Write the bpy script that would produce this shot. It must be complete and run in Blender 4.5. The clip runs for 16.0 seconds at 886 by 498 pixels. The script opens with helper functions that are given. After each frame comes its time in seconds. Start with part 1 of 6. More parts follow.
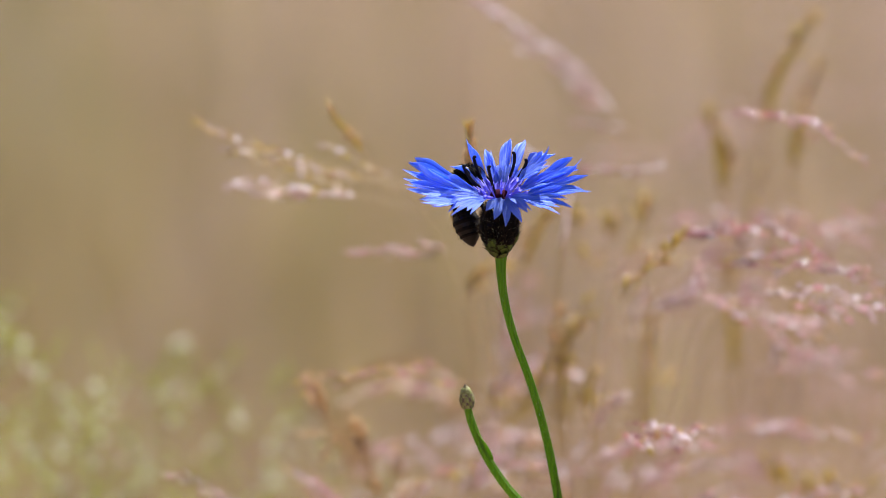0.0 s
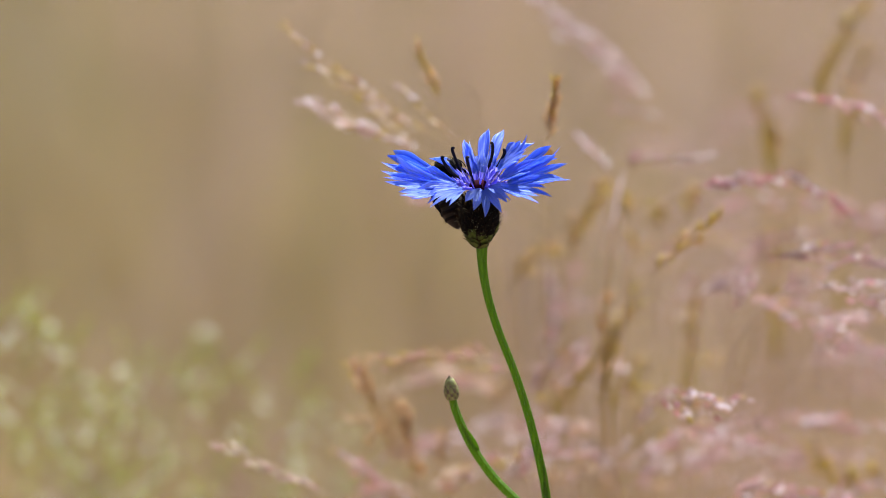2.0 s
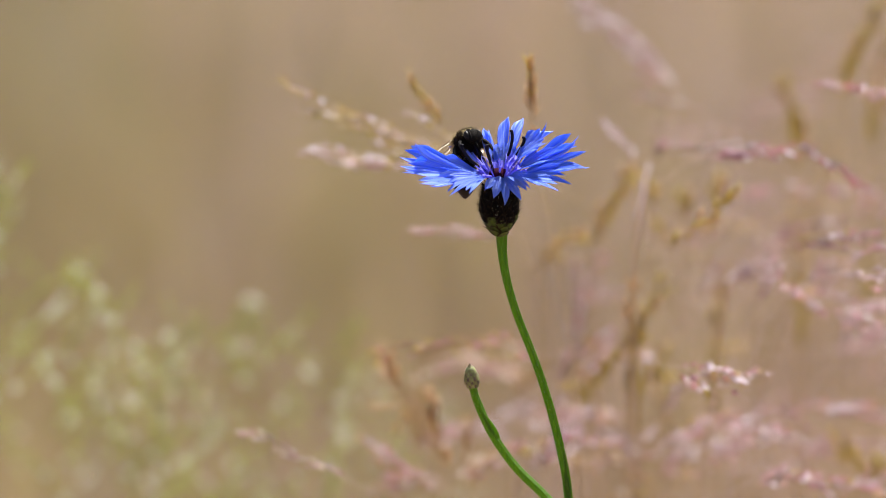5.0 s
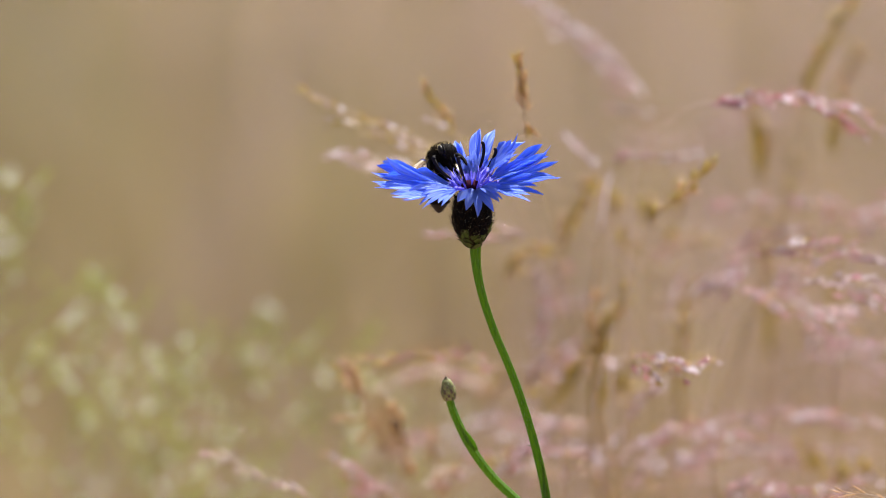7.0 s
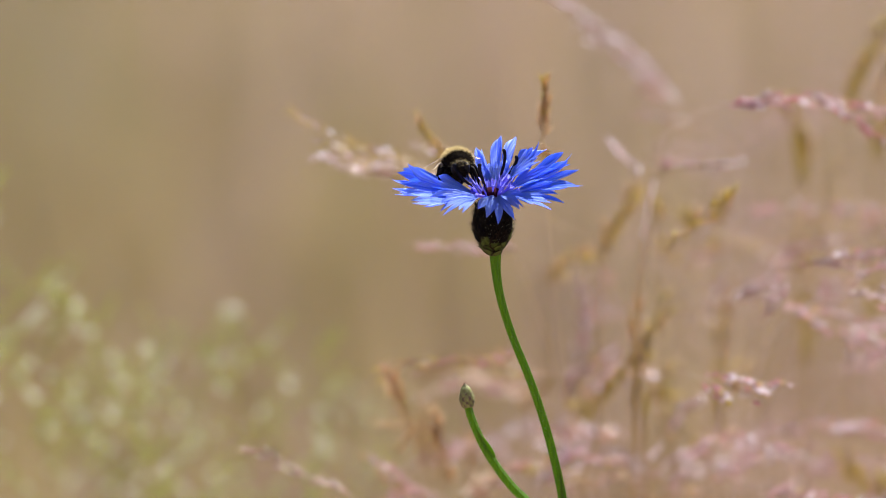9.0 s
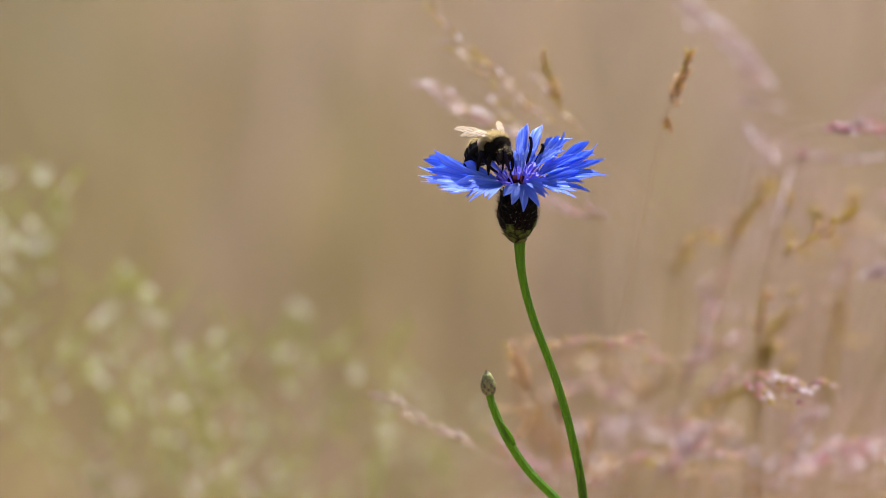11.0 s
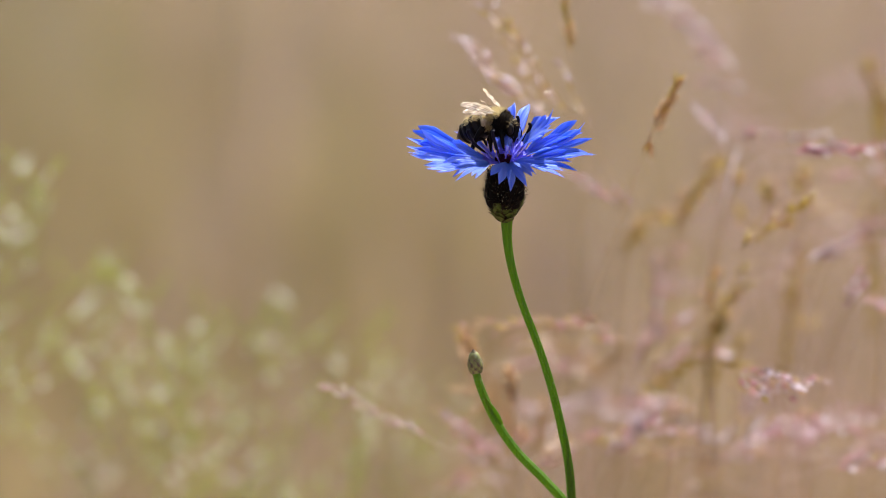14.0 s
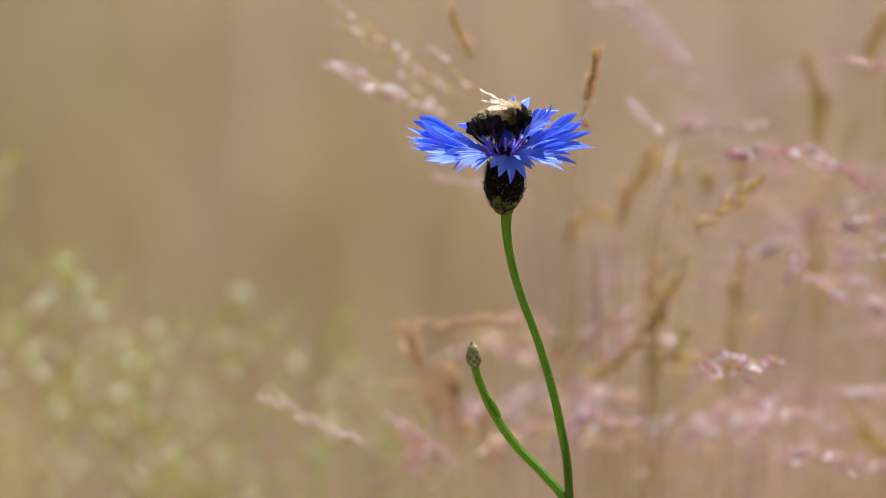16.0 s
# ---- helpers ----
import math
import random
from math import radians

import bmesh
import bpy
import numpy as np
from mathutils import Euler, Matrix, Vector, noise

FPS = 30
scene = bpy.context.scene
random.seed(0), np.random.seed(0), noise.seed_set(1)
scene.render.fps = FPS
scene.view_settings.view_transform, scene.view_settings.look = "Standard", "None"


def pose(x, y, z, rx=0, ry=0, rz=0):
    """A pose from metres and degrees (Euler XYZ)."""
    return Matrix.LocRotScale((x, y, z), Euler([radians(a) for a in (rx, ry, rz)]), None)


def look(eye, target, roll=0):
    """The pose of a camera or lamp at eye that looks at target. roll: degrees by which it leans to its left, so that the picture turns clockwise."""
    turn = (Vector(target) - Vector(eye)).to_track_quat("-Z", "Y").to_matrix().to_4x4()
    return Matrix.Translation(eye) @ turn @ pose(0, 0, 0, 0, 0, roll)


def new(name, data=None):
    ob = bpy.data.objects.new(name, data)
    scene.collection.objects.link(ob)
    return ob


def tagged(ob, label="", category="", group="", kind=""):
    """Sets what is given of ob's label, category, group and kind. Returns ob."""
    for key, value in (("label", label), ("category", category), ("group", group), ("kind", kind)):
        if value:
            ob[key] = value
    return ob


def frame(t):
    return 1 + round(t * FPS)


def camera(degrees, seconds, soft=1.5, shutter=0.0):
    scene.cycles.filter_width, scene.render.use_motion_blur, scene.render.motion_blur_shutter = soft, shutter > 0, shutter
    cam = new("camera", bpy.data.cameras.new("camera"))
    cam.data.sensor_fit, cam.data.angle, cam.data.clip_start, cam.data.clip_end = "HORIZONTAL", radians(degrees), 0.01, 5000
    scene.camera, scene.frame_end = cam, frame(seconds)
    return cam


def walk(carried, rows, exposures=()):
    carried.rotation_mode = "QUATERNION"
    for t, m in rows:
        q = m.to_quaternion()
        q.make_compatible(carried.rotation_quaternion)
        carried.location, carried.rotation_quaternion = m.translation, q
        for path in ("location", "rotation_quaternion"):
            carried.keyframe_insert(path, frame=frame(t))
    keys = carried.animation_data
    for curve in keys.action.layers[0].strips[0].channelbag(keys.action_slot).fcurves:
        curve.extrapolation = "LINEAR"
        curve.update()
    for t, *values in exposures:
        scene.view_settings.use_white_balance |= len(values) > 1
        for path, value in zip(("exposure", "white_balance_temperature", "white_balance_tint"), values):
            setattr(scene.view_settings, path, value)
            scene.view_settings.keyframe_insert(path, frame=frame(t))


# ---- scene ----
# ---- camera and its path ----
cam = camera(8.0, 16.0, soft=0.7)
cam.data.dof.use_dof = True
cam.data.dof.focus_distance = 1.498
cam.data.dof.aperture_fstop = 7.5
EYE = (0.0, -1.467, 0.862)
walk(cam, [(t, pose(*EYE, 90 + pitch, 0, yaw)) for t, yaw, pitch in (
    (0, 0.365, -11.949), (0.5, 0.472, -11.98), (1, 0.502, -12.059), (1.5, 0.455, -12.109), (2, 0.392, -12.05),
    (2.5, 0.508, -12.062), (3, 0.507, -12.092), (5.5, 0.647, -12.163), (6, 0.671, -12.149), (6.5, 0.605, -12.112),
    (7, 0.526, -12.069), (7.5, 0.594, -12.051), (8, 0.652, -12.036), (8.5, 0.659, -11.976), (9, 0.63, -11.995),
    (9.5, 0.754, -12.086), (12, 0.658, -12.106), (12.5, 0.611, -12.172), (13, 0.483, -12.199), (13.5, 0.499, -12.22),
    (14, 0.568, -12.281), (14.5, 0.507, -12.31), (15, 0.491, -12.323), (15.5, 0.492, -12.315), (16, 0.507, -12.344),)])

# ---- world and sun ----
SUN_AZIMUTH, SUN_ELEVATION = radians(22), radians(57)  # clockwise from +y (beyond the flower)
world = bpy.data.worlds.new("sky")
world.use_nodes = True
scene.world = world
sky = world.node_tree.nodes.new("ShaderNodeTexSky")
sky.sky_type, sky.sun_disc = "NISHITA", False
sky.sun_elevation, sky.sun_rotation = SUN_ELEVATION, SUN_AZIMUTH
sky.air_density, sky.dust_density = 1.0, 1.5
background = world.node_tree.nodes["Background"]
background.inputs[1].default_value = 0.05
world.node_tree.links.new(sky.outputs[0], background.inputs[0])
sun = new("sun", bpy.data.lights.new("sun", "SUN"))
sun.data.energy, sun.data.angle, sun.data.color = 5.0, radians(0.53), (1.0, 0.965, 0.91)
to_sun = Vector((math.sin(SUN_AZIMUTH) * math.cos(SUN_ELEVATION), math.cos(SUN_AZIMUTH) * math.cos(SUN_ELEVATION), math.sin(SUN_ELEVATION)))
sun.matrix_basis = look(to_sun * 10, (0, 0, 0))
scene.view_settings.exposure = 1.64


# ---- materials ----
def material(name, colour, second=None, scale=400.0, rough=0.55, through_light=0.0, vary=0.15, bump=0.2, bump_scale=None,
             stretch=(1, 1, 1), through_tint=None, spec=0.5, cover=1.0, along="Object", edge=0.15):
    """Two tones mixed by fine noise, varied from piece to piece, with a little relief and, for thin plant tissue, light passing through."""
    m = bpy.data.materials.new(name)
    m.use_nodes = True
    tree = m.node_tree
    n, link = tree.nodes, tree.links.new
    shader, out = n["Principled BSDF"], n["Material Output"]
    where = n.new("ShaderNodeTexCoord")
    mapping = n.new("ShaderNodeMapping")
    mapping.inputs["Scale"].default_value = stretch
    link(where.outputs[along], mapping.inputs[0])
    grain = n.new("ShaderNodeTexNoise")
    grain.inputs["Scale"].default_value, grain.inputs["Detail"].default_value = scale, 4.0
    link(mapping.outputs[0], grain.inputs[0])
    mix = n.new("ShaderNodeMixRGB")
    second = second or tuple(c * 0.7 for c in colour)
    mix.inputs[1].default_value, mix.inputs[2].default_value = (*colour, 1), (*second, 1)
    ramp = n.new("ShaderNodeMapRange")
    ramp.inputs["From Min"].default_value, ramp.inputs["From Max"].default_value = 0.5 - edge, 0.5 + edge
    link(grain.outputs[0], ramp.inputs[0])
    link(ramp.outputs[0], mix.inputs[0])
    info = n.new("ShaderNodeObjectInfo")
    spread = n.new("ShaderNodeMapRange")
    spread.inputs["To Min"].default_value, spread.inputs["To Max"].default_value = 1 - vary, 1 + vary
    link(info.outputs["Random"], spread.inputs[0])
    tone = n.new("ShaderNodeHueSaturation")
    link(spread.outputs[0], tone.inputs["Value"])
    link(mix.outputs[0], tone.inputs["Color"])
    link(tone.outputs[0], shader.inputs["Base Color"])
    shader.inputs["Roughness"].default_value = rough
    shader.inputs["Specular IOR Level"].default_value = spec
    relief = n.new("ShaderNodeTexNoise")
    relief.inputs["Scale"].default_value = bump_scale or scale * 2.5
    link(mapping.outputs[0], relief.inputs[0])
    height = n.new("ShaderNodeBump")
    height.inputs["Strength"].default_value, height.inputs["Distance"].default_value = bump, 0.0004
    link(relief.outputs[0], height.inputs["Height"])
    link(height.outputs[0], shader.inputs["Normal"])
    surface = shader.outputs[0]
    if through_light:
        leaf = n.new("ShaderNodeBsdfTranslucent")
        if through_tint:
            leaf.inputs[0].default_value = (*through_tint, 1)
        else:
            link(tone.outputs[0], leaf.inputs[0])
        both = n.new("ShaderNodeMixShader")
        both.inputs[0].default_value = through_light
        link(surface, both.inputs[1])
        link(leaf.outputs[0], both.inputs[2])
        surface = both.outputs[0]
    if cover < 1:
        clear, both = n.new("ShaderNodeBsdfTransparent"), n.new("ShaderNodeMixShader")
        both.inputs[0].default_value = cover
        link(clear.outputs[0], both.inputs[1])
        link(surface, both.inputs[2])
        surface = both.outputs[0]
    link(surface, out.inputs[0])
    return m


PETAL = material("cornflower_petal", (0.46, 0.60, 1.0), (0.080, 0.180, 0.96), 190, 0.6, 0.49, 0.14, 1.0, 300, stretch=(0.08, 1, 1),
                 through_tint=(0.17, 0.35, 1.0), spec=0.15, along="UV", edge=0.12)
DISC = material("violet_disc_floret", (0.17, 0.16, 0.76), (0.15, 0.10, 0.56), 500, 0.5, 0.4, 0.2, through_tint=(0.30, 0.30, 0.97))
STIGMA = material("dark_anther_tube", (0.004, 0.004, 0.012), (0.008, 0.005, 0.014), 900, 0.6, 0, 0.2, spec=0.1)
BRACT = material("involucre_bract", (0.078, 0.112, 0.016), (0.030, 0.044, 0.008), 900, 0.7, 0.06, 0.35, spec=0.15)
BRACT_EDGE = material("dark_bract_fringe", (0.004, 0.003, 0.003), (0.008, 0.005, 0.004), 900, 0.85, 0.15, 0.4, spec=0.08, through_tint=(0.12, 0.07, 0.03))
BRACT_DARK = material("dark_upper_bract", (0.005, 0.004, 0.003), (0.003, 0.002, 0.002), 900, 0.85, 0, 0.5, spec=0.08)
MAROON = material("maroon_floret_base", (0.040, 0.005, 0.018), (0.018, 0.003, 0.010), 900, 0.9, 0, 0.2, spec=0.03)
STEM = material("green_stem", (0.105, 0.225, 0.006), (0.032, 0.092, 0.003), 600, 0.55, 0.22, 0.1, 0.8, 1500, stretch=(6, 6, 0.06),
                through_tint=(0.45, 0.78, 0.03), spec=0.3)
HAIR = material("pale_plant_hair", (0.40, 0.44, 0.28), None, 900, 0.5, 0.5, 0.1)
BUD = material("grey_green_bud", (0.200, 0.215, 0.060), (0.125, 0.115, 0.042), 1400, 0.7, 0.05, 0.25)
BUD_EDGE = material("brown_scale_rim", (0.130, 0.075, 0.050), (0.080, 0.045, 0.036), 900, 0.7, 0, 0.3)
CULM = material("dry_grass_culm", (0.361, 0.275, 0.146), (0.258, 0.198, 0.095), 300, 0.5, 0.4, 0.2, through_tint=(0.63, 0.495, 0.27))
CULM_GREEN = material("olive_grass_culm", (0.340, 0.262, 0.155), (0.350, 0.255, 0.150), 300, 0.5, 0.4, 0.2, through_tint=(0.675, 0.535, 0.33))
CULM_PINK = material("pink_grass_culm", (0.43, 0.335, 0.284), (0.378, 0.292, 0.224), 300, 0.45, 0.4, 0.2, through_tint=(0.702, 0.567, 0.504))
CREAM = material("cream_spikelet", (0.636, 0.559, 0.49), (0.55, 0.456, 0.344), 500, 0.2, 0.6, 0.25, through_tint=(0.873, 0.801, 0.72), spec=0.7)
OLIVE = material("olive_brown_spikelet", (0.32, 0.255, 0.062), (0.25, 0.190, 0.045), 500, 0.4, 0.5, 0.3, through_tint=(0.68, 0.545, 0.14))
BLADE = material("dry_brown_blade", (0.30, 0.212, 0.125), (0.245, 0.175, 0.095), 60, 0.5, 0.45, 0.2, 0.4, 700, stretch=(4, 4, 0.3), through_tint=(0.52, 0.385, 0.23))
BLADE_OLIVE = material("olive_blade", (0.280, 0.226, 0.062), (0.225, 0.175, 0.050), 60, 0.5, 0.45, 0.2, 0.4, 700, stretch=(4, 4, 0.3), through_tint=(0.53, 0.43, 0.125))
BROWN = material("brown_spikelet", (0.43, 0.31, 0.17), (0.34, 0.235, 0.12), 500, 0.45, 0.5, 0.3, through_tint=(0.72, 0.53, 0.34))
PINK = material("pink_spikelet", (0.45, 0.285, 0.315), (0.37, 0.235, 0.25), 500, 0.2, 0.5, 0.45, through_tint=(0.76, 0.52, 0.57), spec=0.8)
PALE = material("pale_pink_spikelet", (0.44, 0.355, 0.375), (0.36, 0.285, 0.29), 500, 0.2, 0.5, 0.45, through_tint=(0.70, 0.585, 0.61), spec=0.9)
# near-white bodies among the spikelets: sun glints put into the colour
GLINT_HUSK = material("white_lilac_glint_husk", (0.78, 0.72, 0.78), (0.68, 0.60, 0.66), 500, 0.13, 0.5, 0.2, through_tint=(0.90, 0.85, 0.90), spec=1.0)
RED = material("rose_red_spikelet", (0.385, 0.185, 0.205), (0.40, 0.245, 0.255), 500, 0.22, 0.5, 0.35, through_tint=(0.68, 0.37, 0.40), spec=0.7)
HERB = material("fresh_green_leaf", (0.250, 0.262, 0.052), (0.304, 0.288, 0.084), 300, 0.25, 0.5, 0.5, through_tint=(0.56, 0.59, 0.20), spec=0.7)
# small whitish bodies that paint the leaves' specular glints
HERB_GLINT = material("pale_green_glint", (0.78, 0.80, 0.72), (0.68, 0.71, 0.58), 300, 0.10, 0.45, 0.35, through_tint=(0.98, 0.97, 0.92), spec=1.0)
SOIL = material("dry_meadow_ground", (0.315, 0.203, 0.150), (0.268, 0.176, 0.115), 1.2, 0.9, 0, 0, 0.6, 60)
DRY = material("dry_meadow_grass", (0.362, 0.240, 0.178), (0.325, 0.214, 0.144), 0.9, 0.6, 0.4, 0, 0)
LUSH = material("olive_meadow_grass", (0.250, 0.207, 0.086), (0.292, 0.222, 0.104), 0.9, 0.6, 0.4, 0, 0)
STRAW = material("pale_straw_grass", (0.46, 0.34, 0.255), (0.40, 0.30, 0.215), 0.9, 0.6, 0.4, 0, 0)
ROSY = material("pinkish_seed_heads", (0.385, 0.280, 0.275), (0.338, 0.244, 0.232), 0.9, 0.5, 0.4, 0, 0)
BEE_BLACK = material("black_bee_shell", (0.004, 0.003, 0.003), (0.007, 0.005, 0.004), 900, 0.75, 0, 0, 0.3, 2500, spec=0.08)
BEE_BAND = material("dark_bee_band", (0.006, 0.004, 0.003), (0.003, 0.002, 0.002), 900, 0.7, 0, 0, 0.3, 2500, spec=0.08)
BEE_FUR = material("golden_bee_fur", (0.37, 0.29, 0.145), (0.23, 0.175, 0.08), 900, 0.6, 0.45, 0.2, through_tint=(0.68, 0.54, 0.28), spec=0.3)
BEE_FUR_PALE = material("whitish_bee_fur", (0.66, 0.58, 0.44), (0.48, 0.40, 0.28), 900, 0.6, 0.4, 0.2, through_tint=(0.85, 0.76, 0.58), spec=0.3)
# dark hair, also used to paint the shaded front of the thorax
BEE_FUR_DARK_SHADED = material("dark_shaded_bee_fur", (0.022, 0.016, 0.010), (0.010, 0.007, 0.005), 900, 0.7, 0.25, 0.2, through_tint=(0.045, 0.032, 0.018), spec=0.05)
BEE_GLOSS = material("glossy_bee_abdomen", (0.005, 0.004, 0.004), (0.008, 0.005, 0.004), 700, 0.48, 0, 0, 0.3, 2500, spec=0.14)
BEE_EYE = material("bee_eye", (0.010, 0.007, 0.007), None, 900, 0.4, spec=0.15)
WING = material("bee_wing_membrane", (0.80, 0.70, 0.54), (0.62, 0.50, 0.34), 900, 0.15, 0.55, 0, 0.8, 1800, cover=0.66, through_tint=(0.98, 0.90, 0.76), spec=0.8)
VEIN = material("bee_wing_vein", (0.24, 0.15, 0.07), None, 900, 0.4)


# ---- building helpers ----
def finish(name, mesh, mat, parent=None, label="", m=None, smooth=True):
    if mat and not mesh.materials:
        mesh.materials.append(mat)
    if smooth:
        mesh.shade_smooth()
    ob = new(name, mesh)
    if parent:
        ob.parent = parent
    if m is not None:
        ob.matrix_basis = m
    return tagged(ob, label)


def part(name, bm, mat, parent=None, label="", m=None, smooth=True):
    """Links a bmesh as one mesh object under a thing or a part."""
    mesh = bpy.data.meshes.new(name)
    bm.to_mesh(mesh)
    bm.free()
    return finish(name, mesh, mat, parent, label, m, smooth)


def empty(name, place, label, category, group="", kind=""):
    ob = new(name)
    ob.empty_display_size = 0.02
    ob.matrix_basis = pose(*place)
    return tagged(ob, label, category, group, kind)


def frame_along(way):
    """Two vectors square to way."""
    way = way.normalized()
    side = way.cross(Vector((0, 1, 0)) if abs(way.y) < 0.9 else Vector((1, 0, 0))).normalized()
    return side, way.cross(side)


def tube(points, radii, sides=6, bm=None, cap=True, ribs=0):
    """A tapered tube along points."""
    bm = bm or bmesh.new()
    points = [Vector(p) for p in points]
    rings, side = [], None
    for i, p in enumerate(points):
        way = (points[min(i + 1, len(points) - 1)] - points[max(i - 1, 0)]).normalized()
        if side is None:
            side = frame_along(way)[0]
        side = (side - way * side.dot(way)).normalized()
        other = way.cross(side)
        r = radii[i] if isinstance(radii, (list, tuple)) else radii
        rings.append([bm.verts.new(p + (side * math.cos(a) + other * math.sin(a)) * r * (1 + (0.20 * math.cos(ribs * a) if ribs else 0)))
                      for a in (2 * math.pi * k / sides for k in range(sides))])
    for a, b in zip(rings, rings[1:]):
        for k in range(sides):
            bm.faces.new((a[k], a[(k + 1) % sides], b[(k + 1) % sides], b[k]))
    if cap:
        bm.faces.new(rings[0][::-1])
        bm.faces.new(rings[-1])
    return bm


def lathe(profile, sides=10, bm=None, axis="z"):
    """A closed body turned from (along, radius) pairs, its ends drawn to points."""
    bm = bm or bmesh.new()

    def at(h, r, a):
        c, s = r * math.cos(a), r * math.sin(a)
        return Vector((c, s, h)) if axis == "z" else Vector((h, c, s))
    rings = [[bm.verts.new(at(h, r, 2 * math.pi * k / sides)) for k in range(sides)] for h, r in profile[1:-1]]
    first, last = bm.verts.new(at(profile[0][0], 0, 0)), bm.verts.new(at(profile[-1][0], 0, 0))
    for k in range(sides):
        j = (k + 1) % sides
        bm.faces.new((first, rings[0][j], rings[0][k]))
        bm.faces.new((last, rings[-1][k], rings[-1][j]))
        for a, b in zip(rings, rings[1:]):
            bm.faces.new((a[k], a[j], b[j], b[k]))
    return bm


def smooth_line(points, steps=6):
    """Points along a curve that runs through the points given."""
    p = [Vector(q) for q in points]
    p = [2 * p[0] - p[1]] + p + [2 * p[-1] - p[-2]]
    line = []
    for a, b, c, d in zip(p, p[1:], p[2:], p[3:]):
        for k in range(steps):
            t = k / steps
            line.append(0.5 * (2 * b + (c - a) * t + (2 * a - 5 * b + 4 * c - d) * t * t + (3 * b - a - 3 * c + d) * t ** 3))
    return line + [p[-2]]


def aim(place, way, roll=0.0, size=1.0):
    """A pose whose z axis points along way."""
    q = Vector(way).to_track_quat("Z", "Y")
    return Matrix.LocRotScale(Vector(place), q @ Euler((0, 0, roll)).to_quaternion(), (size, size, size))


# ---- the ground ----
def build_ground():
    rings = [0.0, 0.3, 0.7, 1.2, 2, 3, 4.5, 7, 11, 18, 30, 60, 140, 400, 1500]
    bm = bmesh.new()
    rows = []
    for r in rings[1:]:
        rows.append([bm.verts.new((r * math.cos(a), r * math.sin(a), 0.03 * noise.noise((r * math.cos(a) * 0.8, r * math.sin(a) * 0.8, 0)) * min(1, 20 / r)))
                     for a in (2 * math.pi * k / 64 for k in range(64))])
    centre = bm.verts.new((0, 0, 0))
    for k in range(64):
        bm.faces.new((centre, rows[0][k], rows[0][(k + 1) % 64]))
        for a, b in zip(rows, rows[1:]):
            bm.faces.new((a[k], b[k], b[(k + 1) % 64], a[(k + 1) % 64]))
    ground = part("ground", bm, SOIL)
    return tagged(ground, "dry brown meadow ground under sparse grass", "ground", kind="structure")


def meadow(name, label, mat, count, centre, spread, tall, seed, keep=lambda x, y: True):
    """Many loose blades on the ground, thickest round centre and thinning out with distance."""
    rnd = random.Random(seed)
    verts, faces = [], []
    while len(faces) < count * 2:
        x, y = rnd.gauss(centre[0], spread[0]), rnd.gauss(centre[1], spread[1])
        if not keep(x, y):
            continue
        h = tall * (0.5 + rnd.random())
        a, lean = rnd.random() * math.tau, rnd.gauss(0, 0.35)
        w = 0.0010 + 0.0016 * rnd.random()
        dx, dy = math.cos(a), math.sin(a)
        ex, ey = math.cos(a + 1.6) * lean * h, math.sin(a + 1.6) * lean * h
        i = len(verts)
        verts += [(x - dx * w, y - dy * w, -0.03), (x + dx * w, y + dy * w, -0.03),
                  (x + ex * 0.35 + dx * w * 0.8, y + ey * 0.35 + dy * w * 0.8, h * 0.55), (x + ex * 0.35 - dx * w * 0.8, y + ey * 0.35 - dy * w * 0.8, h * 0.55),
                  (x + ex, y + ey, h)]
        faces += [(i, i + 1, i + 2, i + 3), (i + 3, i + 2, i + 4)]
    mesh = bpy.data.meshes.new(name)
    mesh.from_pydata(verts, [], faces)
    ob = finish(name, mesh, mat, smooth=False)
    return tagged(ob, label, "grass", kind="stuff")


build_ground()
meadow("dry_grass", "dense dry tan meadow grass on the ground", DRY, 106000, (0, 3.2), (2.4, 3.0), 0.15, 1)
meadow("olive_grass", "olive green meadow grass patch on the ground", LUSH, 52000, (-0.60, 3.5), (0.56, 1.7), 0.18, 2, lambda x, y: y > 0.8)
meadow("straw_grass", "pale straw-coloured meadow grass on the ground", STRAW, 9000, (0.0, 2.85), (0.12, 0.32), 0.16, 4)
meadow("rosy_grass", "pinkish dry seed heads of far meadow grass", ROSY, 22000, (1.0, 3.6), (0.7, 1.6), 0.20, 3, lambda x, y: y > 0.9)

# ---- the cornflower ----
HEAD = Vector((0.0, 0.0, 0.55))
FACING = Matrix.Rotation(radians(-2), 4, "X")  # the flower head nods towards the open side


